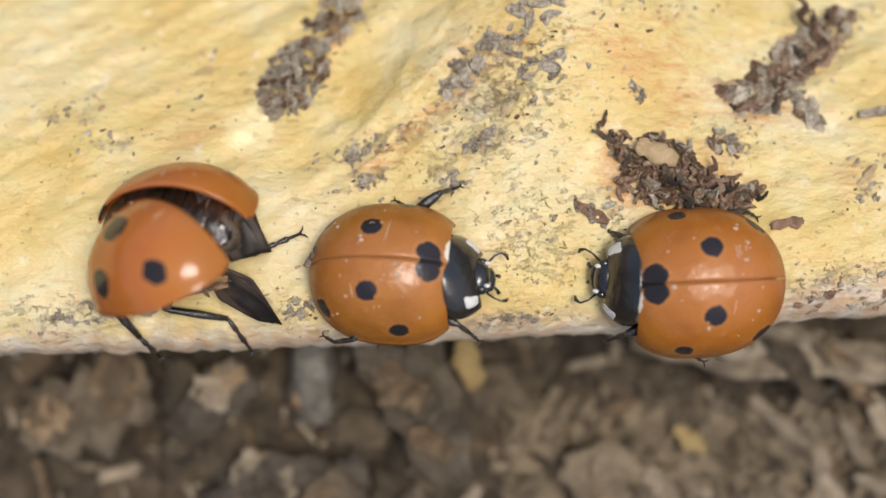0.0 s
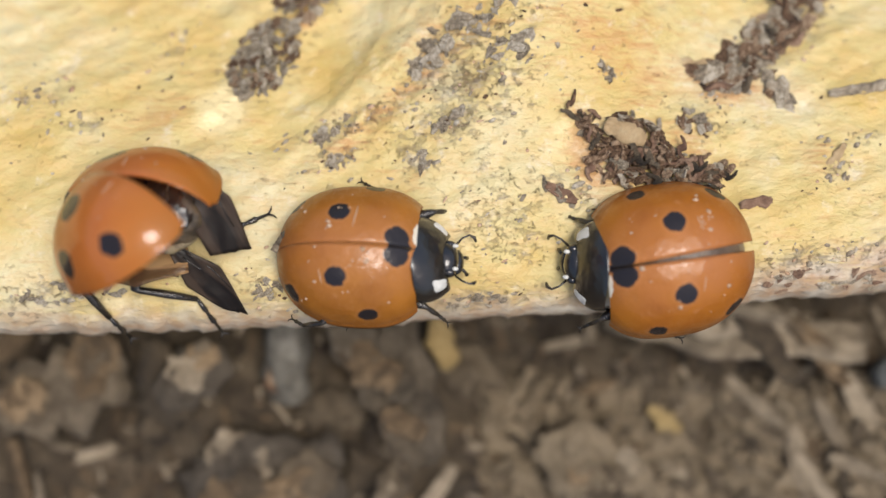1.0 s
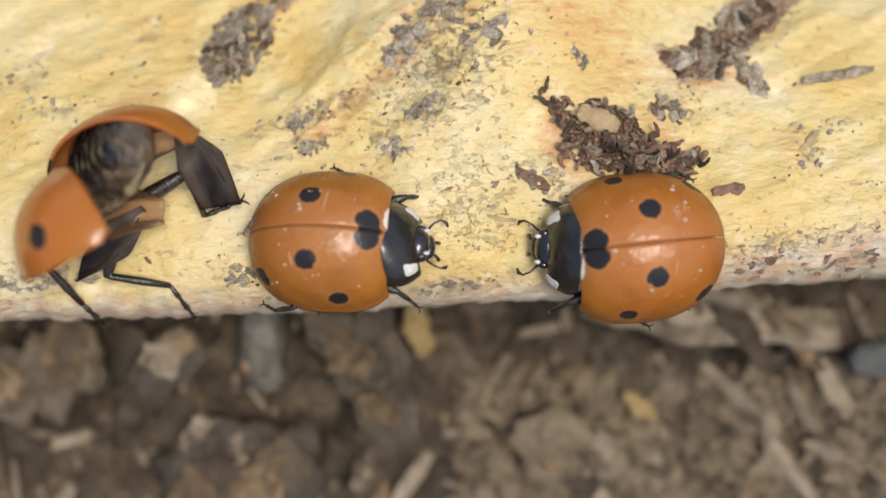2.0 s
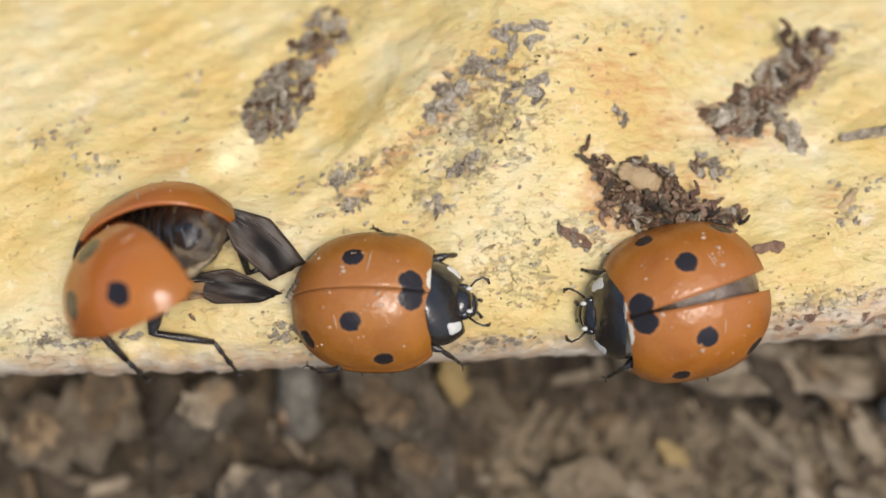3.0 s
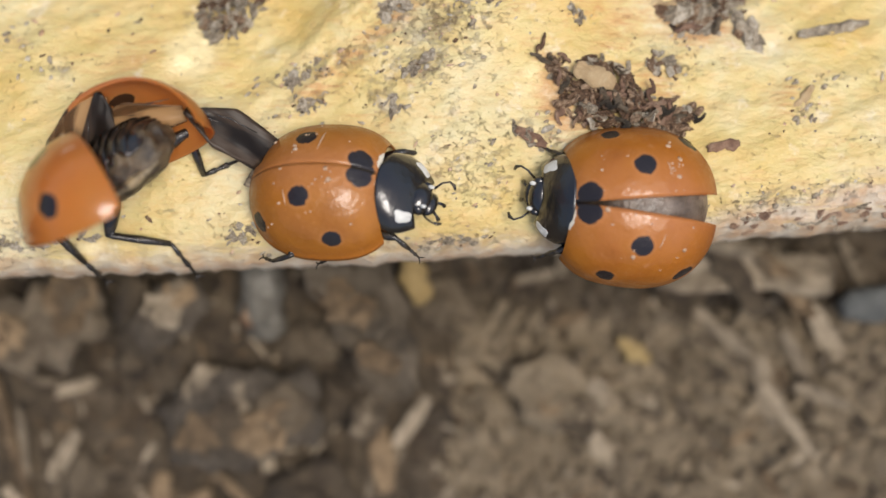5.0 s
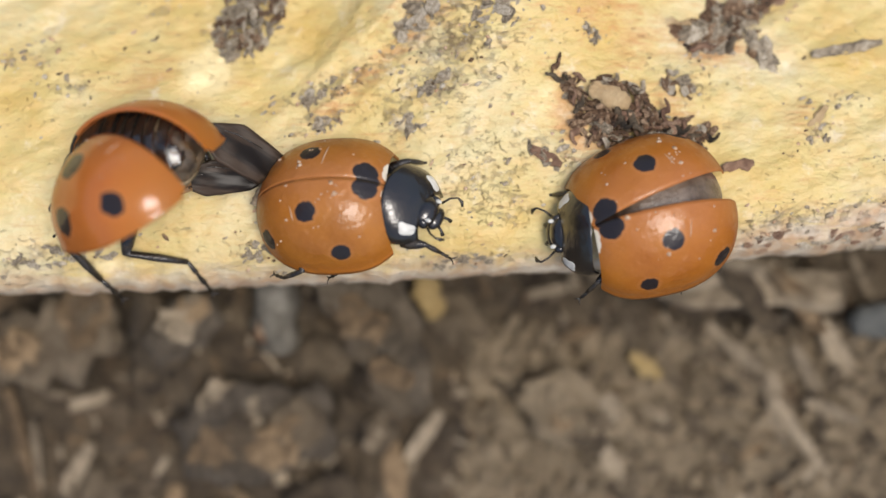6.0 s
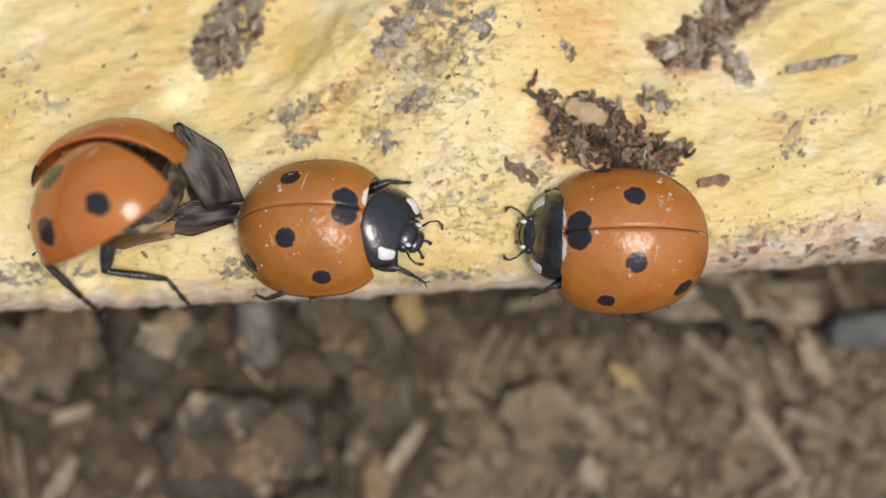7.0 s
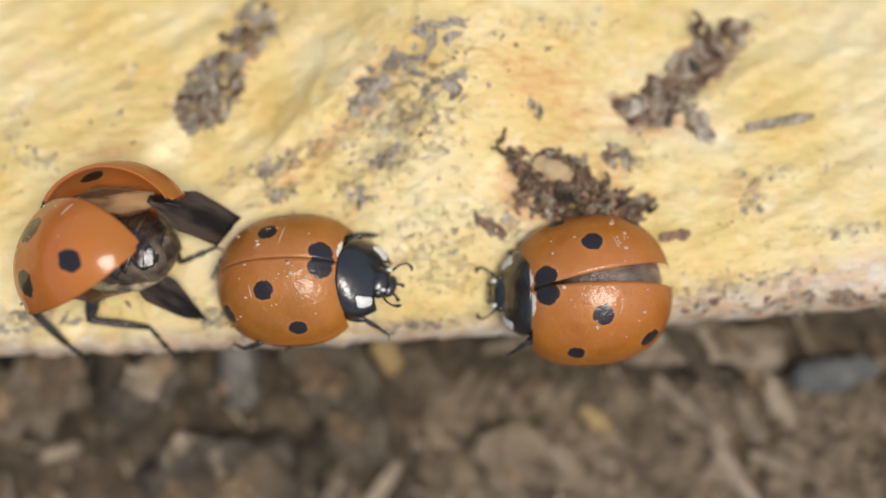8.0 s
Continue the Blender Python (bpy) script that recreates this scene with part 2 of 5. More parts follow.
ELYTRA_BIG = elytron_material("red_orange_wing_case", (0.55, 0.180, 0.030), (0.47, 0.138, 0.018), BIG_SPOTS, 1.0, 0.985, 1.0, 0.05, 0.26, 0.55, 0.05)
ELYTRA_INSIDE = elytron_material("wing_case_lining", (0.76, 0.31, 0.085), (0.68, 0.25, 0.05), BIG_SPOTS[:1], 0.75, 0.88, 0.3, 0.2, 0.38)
BLACK = plain_material("black_chitin", (0.006, 0.006, 0.008), (0.020, 0.016, 0.011), 0.22, 0.9, 0.4, 0.10)
LEG_BLACK = plain_material("leg_chitin", (0.010, 0.009, 0.009), (0.045, 0.034, 0.022), 0.24, 0.4, 2.5, 0.06)
WHITE = plain_material("white_patch", (0.68, 0.67, 0.62), (0.54, 0.53, 0.48), 0.35, 0.2)
DUST = plain_material("pale_dust", (0.42, 0.26, 0.15), (0.56, 0.42, 0.30), 0.9, 0.0)
BELLY = plain_material("brown_folded_wing", (0.060, 0.040, 0.025), (0.20, 0.150, 0.110), 0.35, 0.4, 1.0, 0.12)
PLATE = plain_material("dark_body_plate", (0.010, 0.009, 0.008), (0.028, 0.022, 0.016), 0.10, 1.0, 1.6, 0.05)
SKIN = plain_material("dark_back_skin", (0.014, 0.011, 0.009), (0.050, 0.037, 0.024), 0.14, 1.0, 1.2, 0.05)
PALE = plain_material("pale_body_side", (0.030, 0.021, 0.012), (0.125, 0.088, 0.045), 0.45, 0.2, 1.6, 0.15)
THORAX = plain_material("amber_thorax", (0.030, 0.020, 0.011), (0.20, 0.130, 0.062), 0.42, 0.2, 1.2, 0.25)
PALE_FOLD = plain_material("pale_body_fold", (0.045, 0.032, 0.018), (0.36, 0.28, 0.15), 0.5, 0.25, 1.6, 0.12)
WING_DARK = membrane_material("smoky_brown_membrane", (0.010, 0.007, 0.005), (0.048, 0.032, 0.021), 0.95)
WING_AMBER = membrane_material("amber_membrane", (0.42, 0.255, 0.115), (0.10, 0.052, 0.022), 0.72)


# ---- mesh helpers ----
def link(name, bm, mat, parent=None, at=None, label="", smooth=True):
    for v in bm.verts:
        v.co *= MM
    if smooth:
        for f in bm.faces:
            f.smooth = True
    me = bpy.data.meshes.new(name)
    bm.to_mesh(me)
    bm.free()
    for one in (mat if isinstance(mat, (list, tuple)) else (mat,)):
        me.materials.append(one)
    ob = new(name, me)
    ob.parent = parent
    if at is not None:
        ob.matrix_basis = at
    return tagged(ob, label)


def part(name, bm, mat, parent, label="", at=None):
    return link(name, bm, mat, parent, at, label)


def share(name, me, parent, at):
    ob = new(name, me)
    ob.parent = parent
    ob.matrix_basis = at
    return ob


def sheet(bm, rows):
    """Quads over a grid of points; returns the vertices."""
    vs = [[bm.verts.new(p) for p in r] for r in rows]
    for a, b in zip(vs, vs[1:]):
        for i in range(len(a) - 1):
            bm.faces.new((a[i], a[i + 1], b[i + 1], b[i]))
    return vs


def close_rim(bm, top, low):
    ring = lambda g: g[0] + [r[-1] for r in g[1:-1]] + g[-1][::-1] + [r[0] for r in g[-2:0:-1]]
    a, b = ring(top), ring(low)
    for i in range(len(a)):
        j = (i + 1) % len(a)
        if len({a[i], a[j], b[j], b[i]}) == 4:
            try:
                bm.faces.new((a[i], a[j], b[j], b[i]))
            except ValueError:
                pass


def tube(bm, pts, radii, seg=8):
    pts = [Vector(p) for p in pts]
    rings = []
    for i, p in enumerate(pts):
        d = (pts[min(i + 1, len(pts) - 1)] - pts[max(i - 1, 0)]).normalized()
        u = d.cross(Vector((0.3, 0.2, 1))).normalized()
        w = d.cross(u)
        rings.append([bm.verts.new(p + radii[i] * (math.cos(a) * u + math.sin(a) * w)) for a in (k * math.tau / seg for k in range(seg))])
    for a, b in zip(rings, rings[1:]):
        for k in range(seg):
            bm.faces.new((a[k], a[(k + 1) % seg], b[(k + 1) % seg], b[k]))
    bm.faces.new(rings[0][::-1])
    bm.faces.new(rings[-1])


def blob(bm, centre, radii, rough=0.0, detail=2, seed=0):
    made = bmesh.ops.create_icosphere(bm, subdivisions=detail, radius=1.0)["verts"]
    c = Vector(centre)
    for v in made:
        k = 1 + rough * noise.fractal(v.co * 1.4 + Vector((seed * 7.1, seed * 3.3, 1)), 1.0, 2.0, 3)
        v.co = c + Vector((v.co.x * radii[0], v.co.y * radii[1], v.co.z * radii[2])) * k
    return made


# ---- the log ----
def edge_y(x):
    rough = 0.16 * noise.fractal(Vector((x * 0.55, 2.0, 7.0)), 0.6, 2.0, 4)
    return -0.35 + 0.05 * x + 0.0009 * x * x + rough


def log_height(x, y):
    """Top of the log, away from its front edge."""
    k = 0.05 + 0.40 * (1 - math.exp(-((x - 4) / 5.5) ** 2))
    rise = max(0.0, y - 3.2)
    soft = rise * rise / (rise + 1.6)
    z = 0.75 - k * soft - 0.006 * max(0.0, y - 12) ** 2
    z += 0.30 * noise.fractal(Vector((x * 0.16, y * 0.22, 3.0)), 1.0, 2.0, 3)
    off, run = 0.75 * (x + 3.3) - 0.66 * (y - 7.2), 0.66 * (x + 3.3) + 0.75 * (y - 7.2)
    z += 0.42 * math.exp(-(off / 0.8) ** 2 - ((run - 2.5) / 3.6) ** 2) - 0.30 * math.exp(-((off + 1.7) / 1.0) ** 2 - ((run - 2.0) / 4.0) ** 2)
    fibre = math.exp(-((off - 0.5) / 1.6) ** 2 - ((run - 2.0) / 4.5) ** 2)
    z += 0.42 * fibre * noise.fractal(Vector((off * 1.5, run * 0.28, 4.0)), 0.7, 2.0, 4)
    along, across = 0.87 * x + 0.5 * y, -0.5 * x + 0.87 * y
    z += 0.16 * noise.fractal(Vector((along * 0.35, across * 1.3, 8.0)), 0.8, 2.0, 5)
    return z


EDGE_R = 2.3


def surface(x, y):
    """Height of the log's upper side with its rounded front edge."""
    d = y - edge_y(x)
    z = log_height(x, y)
    if d < EDGE_R:
        k = 1 - max(d, 0.0) / EDGE_R
        z -= 2.0 * (1 - math.sqrt(max(0.0, 1 - k * k)))
    return z


# stains in the wood: x, y, half length, half width, turn, strength
STAINS = ((-3.6, 6.7, 1.1, 0.30, 25, 0.9), (-3.1, 5.6, 0.8, 0.28, 22, 0.9), (1.3, 6.9, 1.0, 0.45, 15, 0.9), (-0.3, 5.6, 0.5, 0.7, 10, 0.8),
          (-1.8, 7.2, 1.6, 0.25, 35, 0.7), (2.4, 8.6, 1.4, 0.5, 20, 0.8), (1.2, 9.7, 1.6, 1.0, 40, 0.55), (3.4, 10.6, 1.8, 0.5, 25, 0.5),
          (6.9, 8.95, 0.5, 0.25, -30, 0.9), (-12.6, 6.9, 1.2, 0.3, 8, 0.8), (-13.6, 7.8, 0.4, 0.6, 0, 0.6), (-9.4, 10.1, 0.6, 0.8, 0, 0.6),
          (-14.8, 8.0, 0.5, 0.4, 20, 0.5), (10.6, 7.0, 1.1, 0.6, -25, 0.7), (15.4, 5.4, 0.5, 0.9, -30, 0.6), (6.0, 4.2, 1.0, 0.35, -35, 0.8),
          (13.6, 1.9, 1.4, 0.5, 8, 0.9), (16.8, 2.4, 1.6, 0.5, 8, 0.8), (2.3, 0.5, 1.6, 0.35, 5, 0.9), (-5.4, 0.8, 0.8, 0.6, 0, 0.8),
          (-13.5, 0.6, 2.6, 0.7, 3, 0.9), (3.0, 4.4, 2.2, 1.6, 20, 0.5), (3.6, 2.6, 1.8, 1.2, 0, 0.5), (2.2, 7.4, 3.0, 1.2, 30, 0.45), (0.0, 8.0, 4.5, 1.0, 38, 0.4),
          (-5.9, 9.6, 1.8, 1.2, 60, 0.8), (12.8, 9.9, 2.8, 1.0, 42, 0.8), (15.2, 11.8, 1.6, 0.8, 35, 0.7), (-4.2, 12.6, 1.6, 1.2, 50, 0.8), (8.0, 12.4, 2.0, 0.6, 10, 0.5),
          (17.5, 6.6, 2.0, 0.25, 5, 0.6), (19.5, 4.2, 2.5, 0.4, 5, 0.6))
RUST = ((6.2, 5.8, 0.5, 1.5, 12, 1.0), (9.9, 6.3, 1.2, 0.6, -25, 0.9), (8.6, 4.2, 2.2, 0.4, -12, 0.7), (12.0, 9.0, 1.8, 0.7, 42, 0.8), (6.6, 10.6, 2.6, 1.6, 10, 0.6), (8.4, 8.6, 1.8, 1.2, -30, 0.6), (5.8, 6.2, 0.5, 1.6, 20, 0.9), (11.5, 8.6, 2.0, 0.6, -15, 0.9), (-2.4, 6.4, 2.2, 0.5, 38, 0.8),
        (0.2, 8.8, 1.6, 0.5, 38, 0.8), (-9.6, 7.4, 1.2, 0.9, 20, 0.7), (-4.6, 11.0, 0.4, 1.6, -30, 0.9), (14.6, 5.6, 0.9, 0.5, 50, 0.8), (1.5, 10.8, 2.6, 0.8, 25, 0.6))

# patches of thrown sunlight painted on the wood, columns as for the stains
GLINTS = ((-7.4, 7.3, 0.9, 0.8, 20, 0.85), (-7.1, 8.2, 0.5, 1.2, -25, 0.6), (-11.0, 0.3, 0.9, 0.25, 5, 0.5), (6.0, 6.0, 1.6, 1.4, 30, 0.25))


def bell(x, y, cx, cy, a, b, turn):
    c, s = math.cos(radians(turn)), math.sin(radians(turn))
    u, v = (c * (x - cx) + s * (y - cy)) / a, (-s * (x - cx) + c * (y - cy)) / b
    return math.exp(-(u * u + v * v))


def build_log():
    xs = list(np.arange(-160, -22, 9.0)) + list(np.arange(-22, 25, 0.17)) + list(np.arange(25, 170, 9.0))
    ds = [75, 60, 50, 42, 35, 30, 26, 23, 20] + list(np.arange(18, EDGE_R, -0.17)) + [EDGE_R * (1 - math.sin(a)) for a in np.linspace(0.0, math.pi / 2, 22)]
    bm = bmesh.new()
    rows = []
    for x in xs:
        e = edge_y(x) if abs(x) < 30 else edge_y(math.copysign(30, x))
        row = [Vector((x, e + d, surface(x, e + d) if abs(x) < 30 else surface(math.copysign(30, x), edge_y(math.copysign(30, x)) + d))) for d in ds]
        z0 = row[-1].z
        for back, down in ((0.02, 0.35), (0.08, 0.8), (0.25, 1.4), (0.6, 2.2), (1.3, 3.4), (2.4, 5.0), (4.2, 7.0), (7.5, 9.2), (14, 10.5)):
            y = e + back + 0.18 * noise.fractal(Vector((x * 0.5, down * 1.4, 5.0)), 0.8, 2.0, 4)
            row.append(Vector((x, y, z0 - down)))
        rows.append(row)
    vs = sheet(bm, rows)
    bm.faces.new(vs[0])
    bm.faces.new(vs[-1][::-1])
    bmesh.ops.recalc_face_normals(bm, faces=bm.faces)
    stain, rust, front, glint = (bm.verts.layers.float.new(k) for k in ("stain", "rust", "front", "glint"))
    for v in bm.verts:
        x, y = v.co.x, v.co.y
        if abs(x) < 26 and y < 20:
            v[stain] = sum(g * bell(x, y, *w) for *w, g in STAINS)
            v[glint] = sum(g * bell(x, y, *w) for *w, g in GLINTS)
            v[rust] = sum(g * bell(x, y, *w) for *w, g in RUST)
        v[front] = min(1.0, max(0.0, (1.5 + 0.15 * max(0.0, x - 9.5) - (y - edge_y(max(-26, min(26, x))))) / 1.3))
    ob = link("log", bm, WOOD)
    return tagged(ob, "barkless pale yellow log with grey stains and pits", "log")


def ground_height(x, y):
    near = math.exp(-max(0.0, math.hypot(x - 2, y + 4) - 40) / 60)
    z = -9.2 + near * (1.6 * noise.fractal(Vector((x * 0.13, y * 0.15, 1.0)), 0.85, 2.0, 7))
    return z - 0.10 * max(0, -y - 2) * near * 0.5


def build_ground():
    far = [60, 90, 160, 400, 1500, 8000, 60000]
    xs = [-v for v in far[::-1]] + list(np.arange(-30, 36, 0.3)) + far
    ys = [-v for v in far[::-1]] + list(np.arange(-22, 6, 0.3)) + [12, 30] + far
    bm = bmesh.new()
    sheet(bm, [[Vector((x, y, ground_height(x, y))) for y in ys] for x in xs])
    bmesh.ops.recalc_face_normals(bm, faces=bm.faces)
    return tagged(link("ground", bm, SOIL), "dark brown crumbly soil below the log", "ground", kind="structure")


build_log()
build_ground()


# ---- ladybirds ----
def wing_case_size(x):
    q = abs((0.3 - x) / 3.15 if x < 0.3 else (x - 0.3) / 2.9)
    q = min(q, 1.0)
    k = 2.3 if x < 0.3 else 2.9
    return 2.62 * (1 - q ** k) ** 0.476, 2.5 * (1 - q ** 2.2) ** 0.55


HINGE = Vector((2.3, 0.35, 1.5))


def elytron_mesh(side, scale):
    """One wing case about its hinge: a bowed shell with a rim and an inner face."""
    bm = bmesh.new()
    lay = bm.verts.layers.float_vector.new("shell")
    hinge = Vector((HINGE.x, side * HINGE.y, HINGE.z))
    n, k = 44, 26
    grids = []
    for inner in (0, 1):
        rows = []
        for i in range(n + 1):
            u = i / n
            x = -2.84 + 5.40 * (0.5 - 0.5 * math.cos(math.pi * u ** 0.9)) if u < 1 else 2.56
            x = max(-2.84, x)
            w, h = wing_case_size(x)
            row = []
            for j in range(k + 1):
                a = radians(96) * j / k
                y, z = w * math.sin(a), h * math.cos(a)
                if j == 0:
                    y = 0.012
                if j >= k - 1:
                    y += 0.05 * (j - k + 2)
                if inner:
                    y, z = y * 0.955 + (0.012 if j == 0 else 0), z * 0.955 - 0.02
                row.append((x * (0.985 if inner else 1.0), y, z))
            rows.append(row)
        grid = []
        for row in rows:
            line = []
            for x, y, z in row:
                v = bm.verts.new((Vector((x, side * y, z)) - hinge) * scale)
                v[lay] = Vector((x, y, z))
                line.append(v)
            grid.append(line)
        for a, b in zip(grid, grid[1:]):
            for j in range(k):
                bm.faces.new((a[j], a[j + 1], b[j + 1], b[j])).material_index = inner
        grids.append(grid)
    close_rim(bm, *grids)
    bmesh.ops.recalc_face_normals(bm, faces=bm.faces)
    return bm


NECK = Vector((2.45, 0, 0.8))


def pronotum_mesh(scale, patches):
    """Domed shield behind the head, about the neck; with patches, its two white front corners instead."""
    bm = bmesh.new()
    n, k = 16, 36

    def shield(u, a):
        side, top = -math.cos(a), max(0.0, math.sin(a))
        w = 1.56 + 0.62 * u - 1.10 * u * u
        h = 1.52 - 0.25 * u - 0.58 * u * u
        x = 2.28 + 1.42 * u + 0.26 * (1 - u) * abs(side) ** 2.5 + 0.26 * u * abs(side) ** 3 - 0.16 * (1 - u) * (1 - abs(side))
        return Vector((x, w * side, 0.15 + h * top ** 0.85))

    if patches:
        for mid in (radians(34), radians(146)):
            cut = []
            for r in (0.0, 0.4, 0.75, 0.92, 1.0):
                ring = []
                for j in range(21):
                    th = math.tau * j / 20
                    c, q = math.cos(th), math.sin(th)
                    blunt = r * (1.0 + 0.26 * math.sin(2 * th) ** 2 + 0.08 * math.sin(3 * th + mid))
                    p = shield(min(1.0, 0.75 + 0.18 * blunt * c), mid + 0.185 * blunt * q)
                    ring.append(p + (p - Vector((p.x, 0, 0.3))).normalized() * (0.025 - 0.02 * r ** 4))
                cut.append(ring)
            top = sheet(bm, cut)
            low = sheet(bm, [[Vector((p.x, p.y * 0.97, p.z * 0.97)) for p in r] for r in cut])
            close_rim(bm, top, low)
    else:
        rows = [[shield(i / n, math.pi * j / k) for j in range(k + 1)] for i in range(n + 1)]
        vs = sheet(bm, rows)
        low = sheet(bm, [[Vector((3.0 + (p.x - 3.0) * 0.9, p.y * 0.92, p.z * 0.9)) for p in r] for r in rows])
        close_rim(bm, vs, low)
    for v in bm.verts:
        v.co = (v.co - NECK) * scale
    bmesh.ops.recalc_face_normals(bm, faces=bm.faces)
    return bm


def head_parts(parent, s, at=None):
    o = NECK * s
    q = lambda x, y, z: Vector((x * s, y * s, z * s)) - o
    bm = bmesh.new()
    blob(bm, q(3.72, 0, 0.52), (0.50 * s, 0.68 * s, 0.46 * s), 0.04, 3)
    blob(bm, q(4.16, 0, 0.34), (0.30 * s, 0.52 * s, 0.28 * s), 0.06)
    head = part("head", bm, BLACK, parent, "glossy black head", at)
    for side in (1, -1):
        bm = bmesh.new()
        blob(bm, q(3.86, side * 0.56, 0.58), (0.24 * s, 0.17 * s, 0.24 * s))
        part("eye", bm, BLACK, head)
        bm = bmesh.new()
        blob(bm, q(4.04, side * 0.46, 0.80), (0.12 * s, 0.08 * s, 0.06 * s), 0.2)
        part("face_patch", bm, WHITE, head, "small white face patch")
        bm = bmesh.new()
        a = [(4.30, 0.62, 0.5), (4.52, 0.86, 0.66), (4.78, 0.98, 0.72), (4.98, 0.92, 0.66), (5.06, 0.80, 0.56)]
        tube(bm, [q(x - 0.2, side * y, z) for x, y, z in a], [0.05 * s, 0.04 * s, 0.04 * s, 0.075 * s, 0.05 * s], 7)
        part("antenna", bm, LEG_BLACK, head)
        bm = bmesh.new()
        tube(bm, [q(4.33, side * 0.2, 0.3), q(4.54, side * 0.3, 0.16), q(4.62, side * 0.34, 0.02)], [0.06 * s, 0.06 * s, 0.09 * s], 7)
        part("palp", bm, LEG_BLACK, head)
    return head


def leg_parts(parent, pts, s=1.0):
    """Femur and tibia in one piece, with the tarsus and its claws under it."""
    pts = [Vector(p) for p in pts]
    bm = bmesh.new()
    a, b, c = pts[:3]
    tube(bm, [a, a.lerp(b, 0.35), a.lerp(b, 0.75), b, b.lerp(c, 0.06), b.lerp(c, 0.55), c],
         [r * s for r in (0.17, 0.22, 0.18, 0.11, 0.09, 0.11, 0.075)], 9)
    limb = part("leg", bm, LEG_BLACK, parent)
    bm = bmesh.new()
    d = pts[3]
    way = (d - c).normalized()
    offs = way.cross(Vector((0, 0, 1))).normalized() * 0.13 * s
    tube(bm, [c, c.lerp(d, 0.3), c.lerp(d, 0.38), c.lerp(d, 0.65), c.lerp(d, 0.72), d], [r * s for r in (0.05, 0.08, 0.05, 0.085, 0.045, 0.04)], 7)
    for k in (1, -1):
        tube(bm, [d, d + way * 0.12 * s + offs * 0.7 * k, d + way * 0.16 * s + offs * 1.3 * k - Vector((0, 0, 0.06 * s))], [0.035 * s, 0.026 * s, 0.01 * s], 5)
    part("tarsus", bm, LEG_BLACK, limb)
    return limb


def dust_on_shell(parent, s, seed, count, side, scratch=None, smear=None):
    rnd = random.Random(seed)
    bm = bmesh.new()
    for i in range(count):
        x, y = rnd.uniform(-1.9, 1.7), rnd.uniform(0.1, 2.0)
        w, h = wing_case_size(x)
        if y > w * 0.92:
            continue
        z = h * math.sqrt(1 - (y / w) ** 2) + 0.01
        p = (Vector((x, side * y, z)) - Vector((HINGE.x, side * HINGE.y, HINGE.z))) * s
        r = rnd.choice((0.025, 0.03, 0.04, 0.07))
        blob(bm, p, (r * rnd.uniform(0.7, 2.0), r * rnd.uniform(0.7, 1.5), 0.025), 0.5, 1, i)
    def on_shell(x, y):
        w, h = wing_case_size(x)
        return (Vector((x, side * y, h * math.sqrt(max(0.0, 1 - (y / w) ** 2)))) - Vector((HINGE.x, side * HINGE.y, HINGE.z))) * s

    if smear:
        for i in range(7):
            r = rnd.choice((0.03, 0.045, 0.06, 0.10))
            blob(bm, on_shell(smear[0] + rnd.gauss(0, 0.20), abs(smear[1] + rnd.gauss(0, 0.20))), (r * rnd.uniform(0.8, 1.6), r * rnd.uniform(0.7, 1.3), 0.022), 0.6, 1, 50 + i)
    for x, y in (scratch or (rnd.uniform(-1.3, -0.5), rnd.uniform(0.3, 1.0)),):
        line = []
        for q in range(5):
            xx, yy = x + 0.03 * q, y + (0.22 if scratch else 0.13) * q
            line.append(on_shell(xx, yy))
        tube(bm, line, [0.012, 0.03, 0.034, 0.03, 0.012] if scratch else [0.01, 0.02, 0.022, 0.02, 0.01], 5)
    return part("dust_specks", bm, DUST, parent, "pale dust specks and a scratch")


def ladybird(name, s, legs, seed, label, shell, scratches, smears):
    root = new(name)
    tagged(root, label, "ladybird", "ladybirds on the log")
    cases = []
    for side in (1, -1):
        h = HINGE * s
        c = part("elytron", elytron_mesh(side, s), (shell, ELYTRA_INSIDE), root, "orange spotted wing case", Matrix.Translation(Vector((h.x, side * h.y, h.z)) * MM))
        dust_on_shell(c, s, seed + side, 11, side, scratches.get(side), smears.get(side))
        cases.append(c)
    bm = bmesh.new()
    blob(bm, (-0.05 * s, 0, 0.25 * s), (2.45 * s, 2.2 * s, 1.75 * s), 0.03, 3)
    part("abdomen", bm, BELLY, root, "brown folded wings and body")
    neck = Matrix.Translation(NECK * s * MM)
    fore = [part("pronotum", pronotum_mesh(s, False), BLACK, root, "glossy black pronotum", neck),
            part("pronotum_patch", pronotum_mesh(s, True), WHITE, root, "white corner patches", neck), head_parts(root, s, neck)]
    limbs = [leg_parts(root, [Vector(p) for p in pts], s) for pts in legs]
    return root, cases, fore, limbs


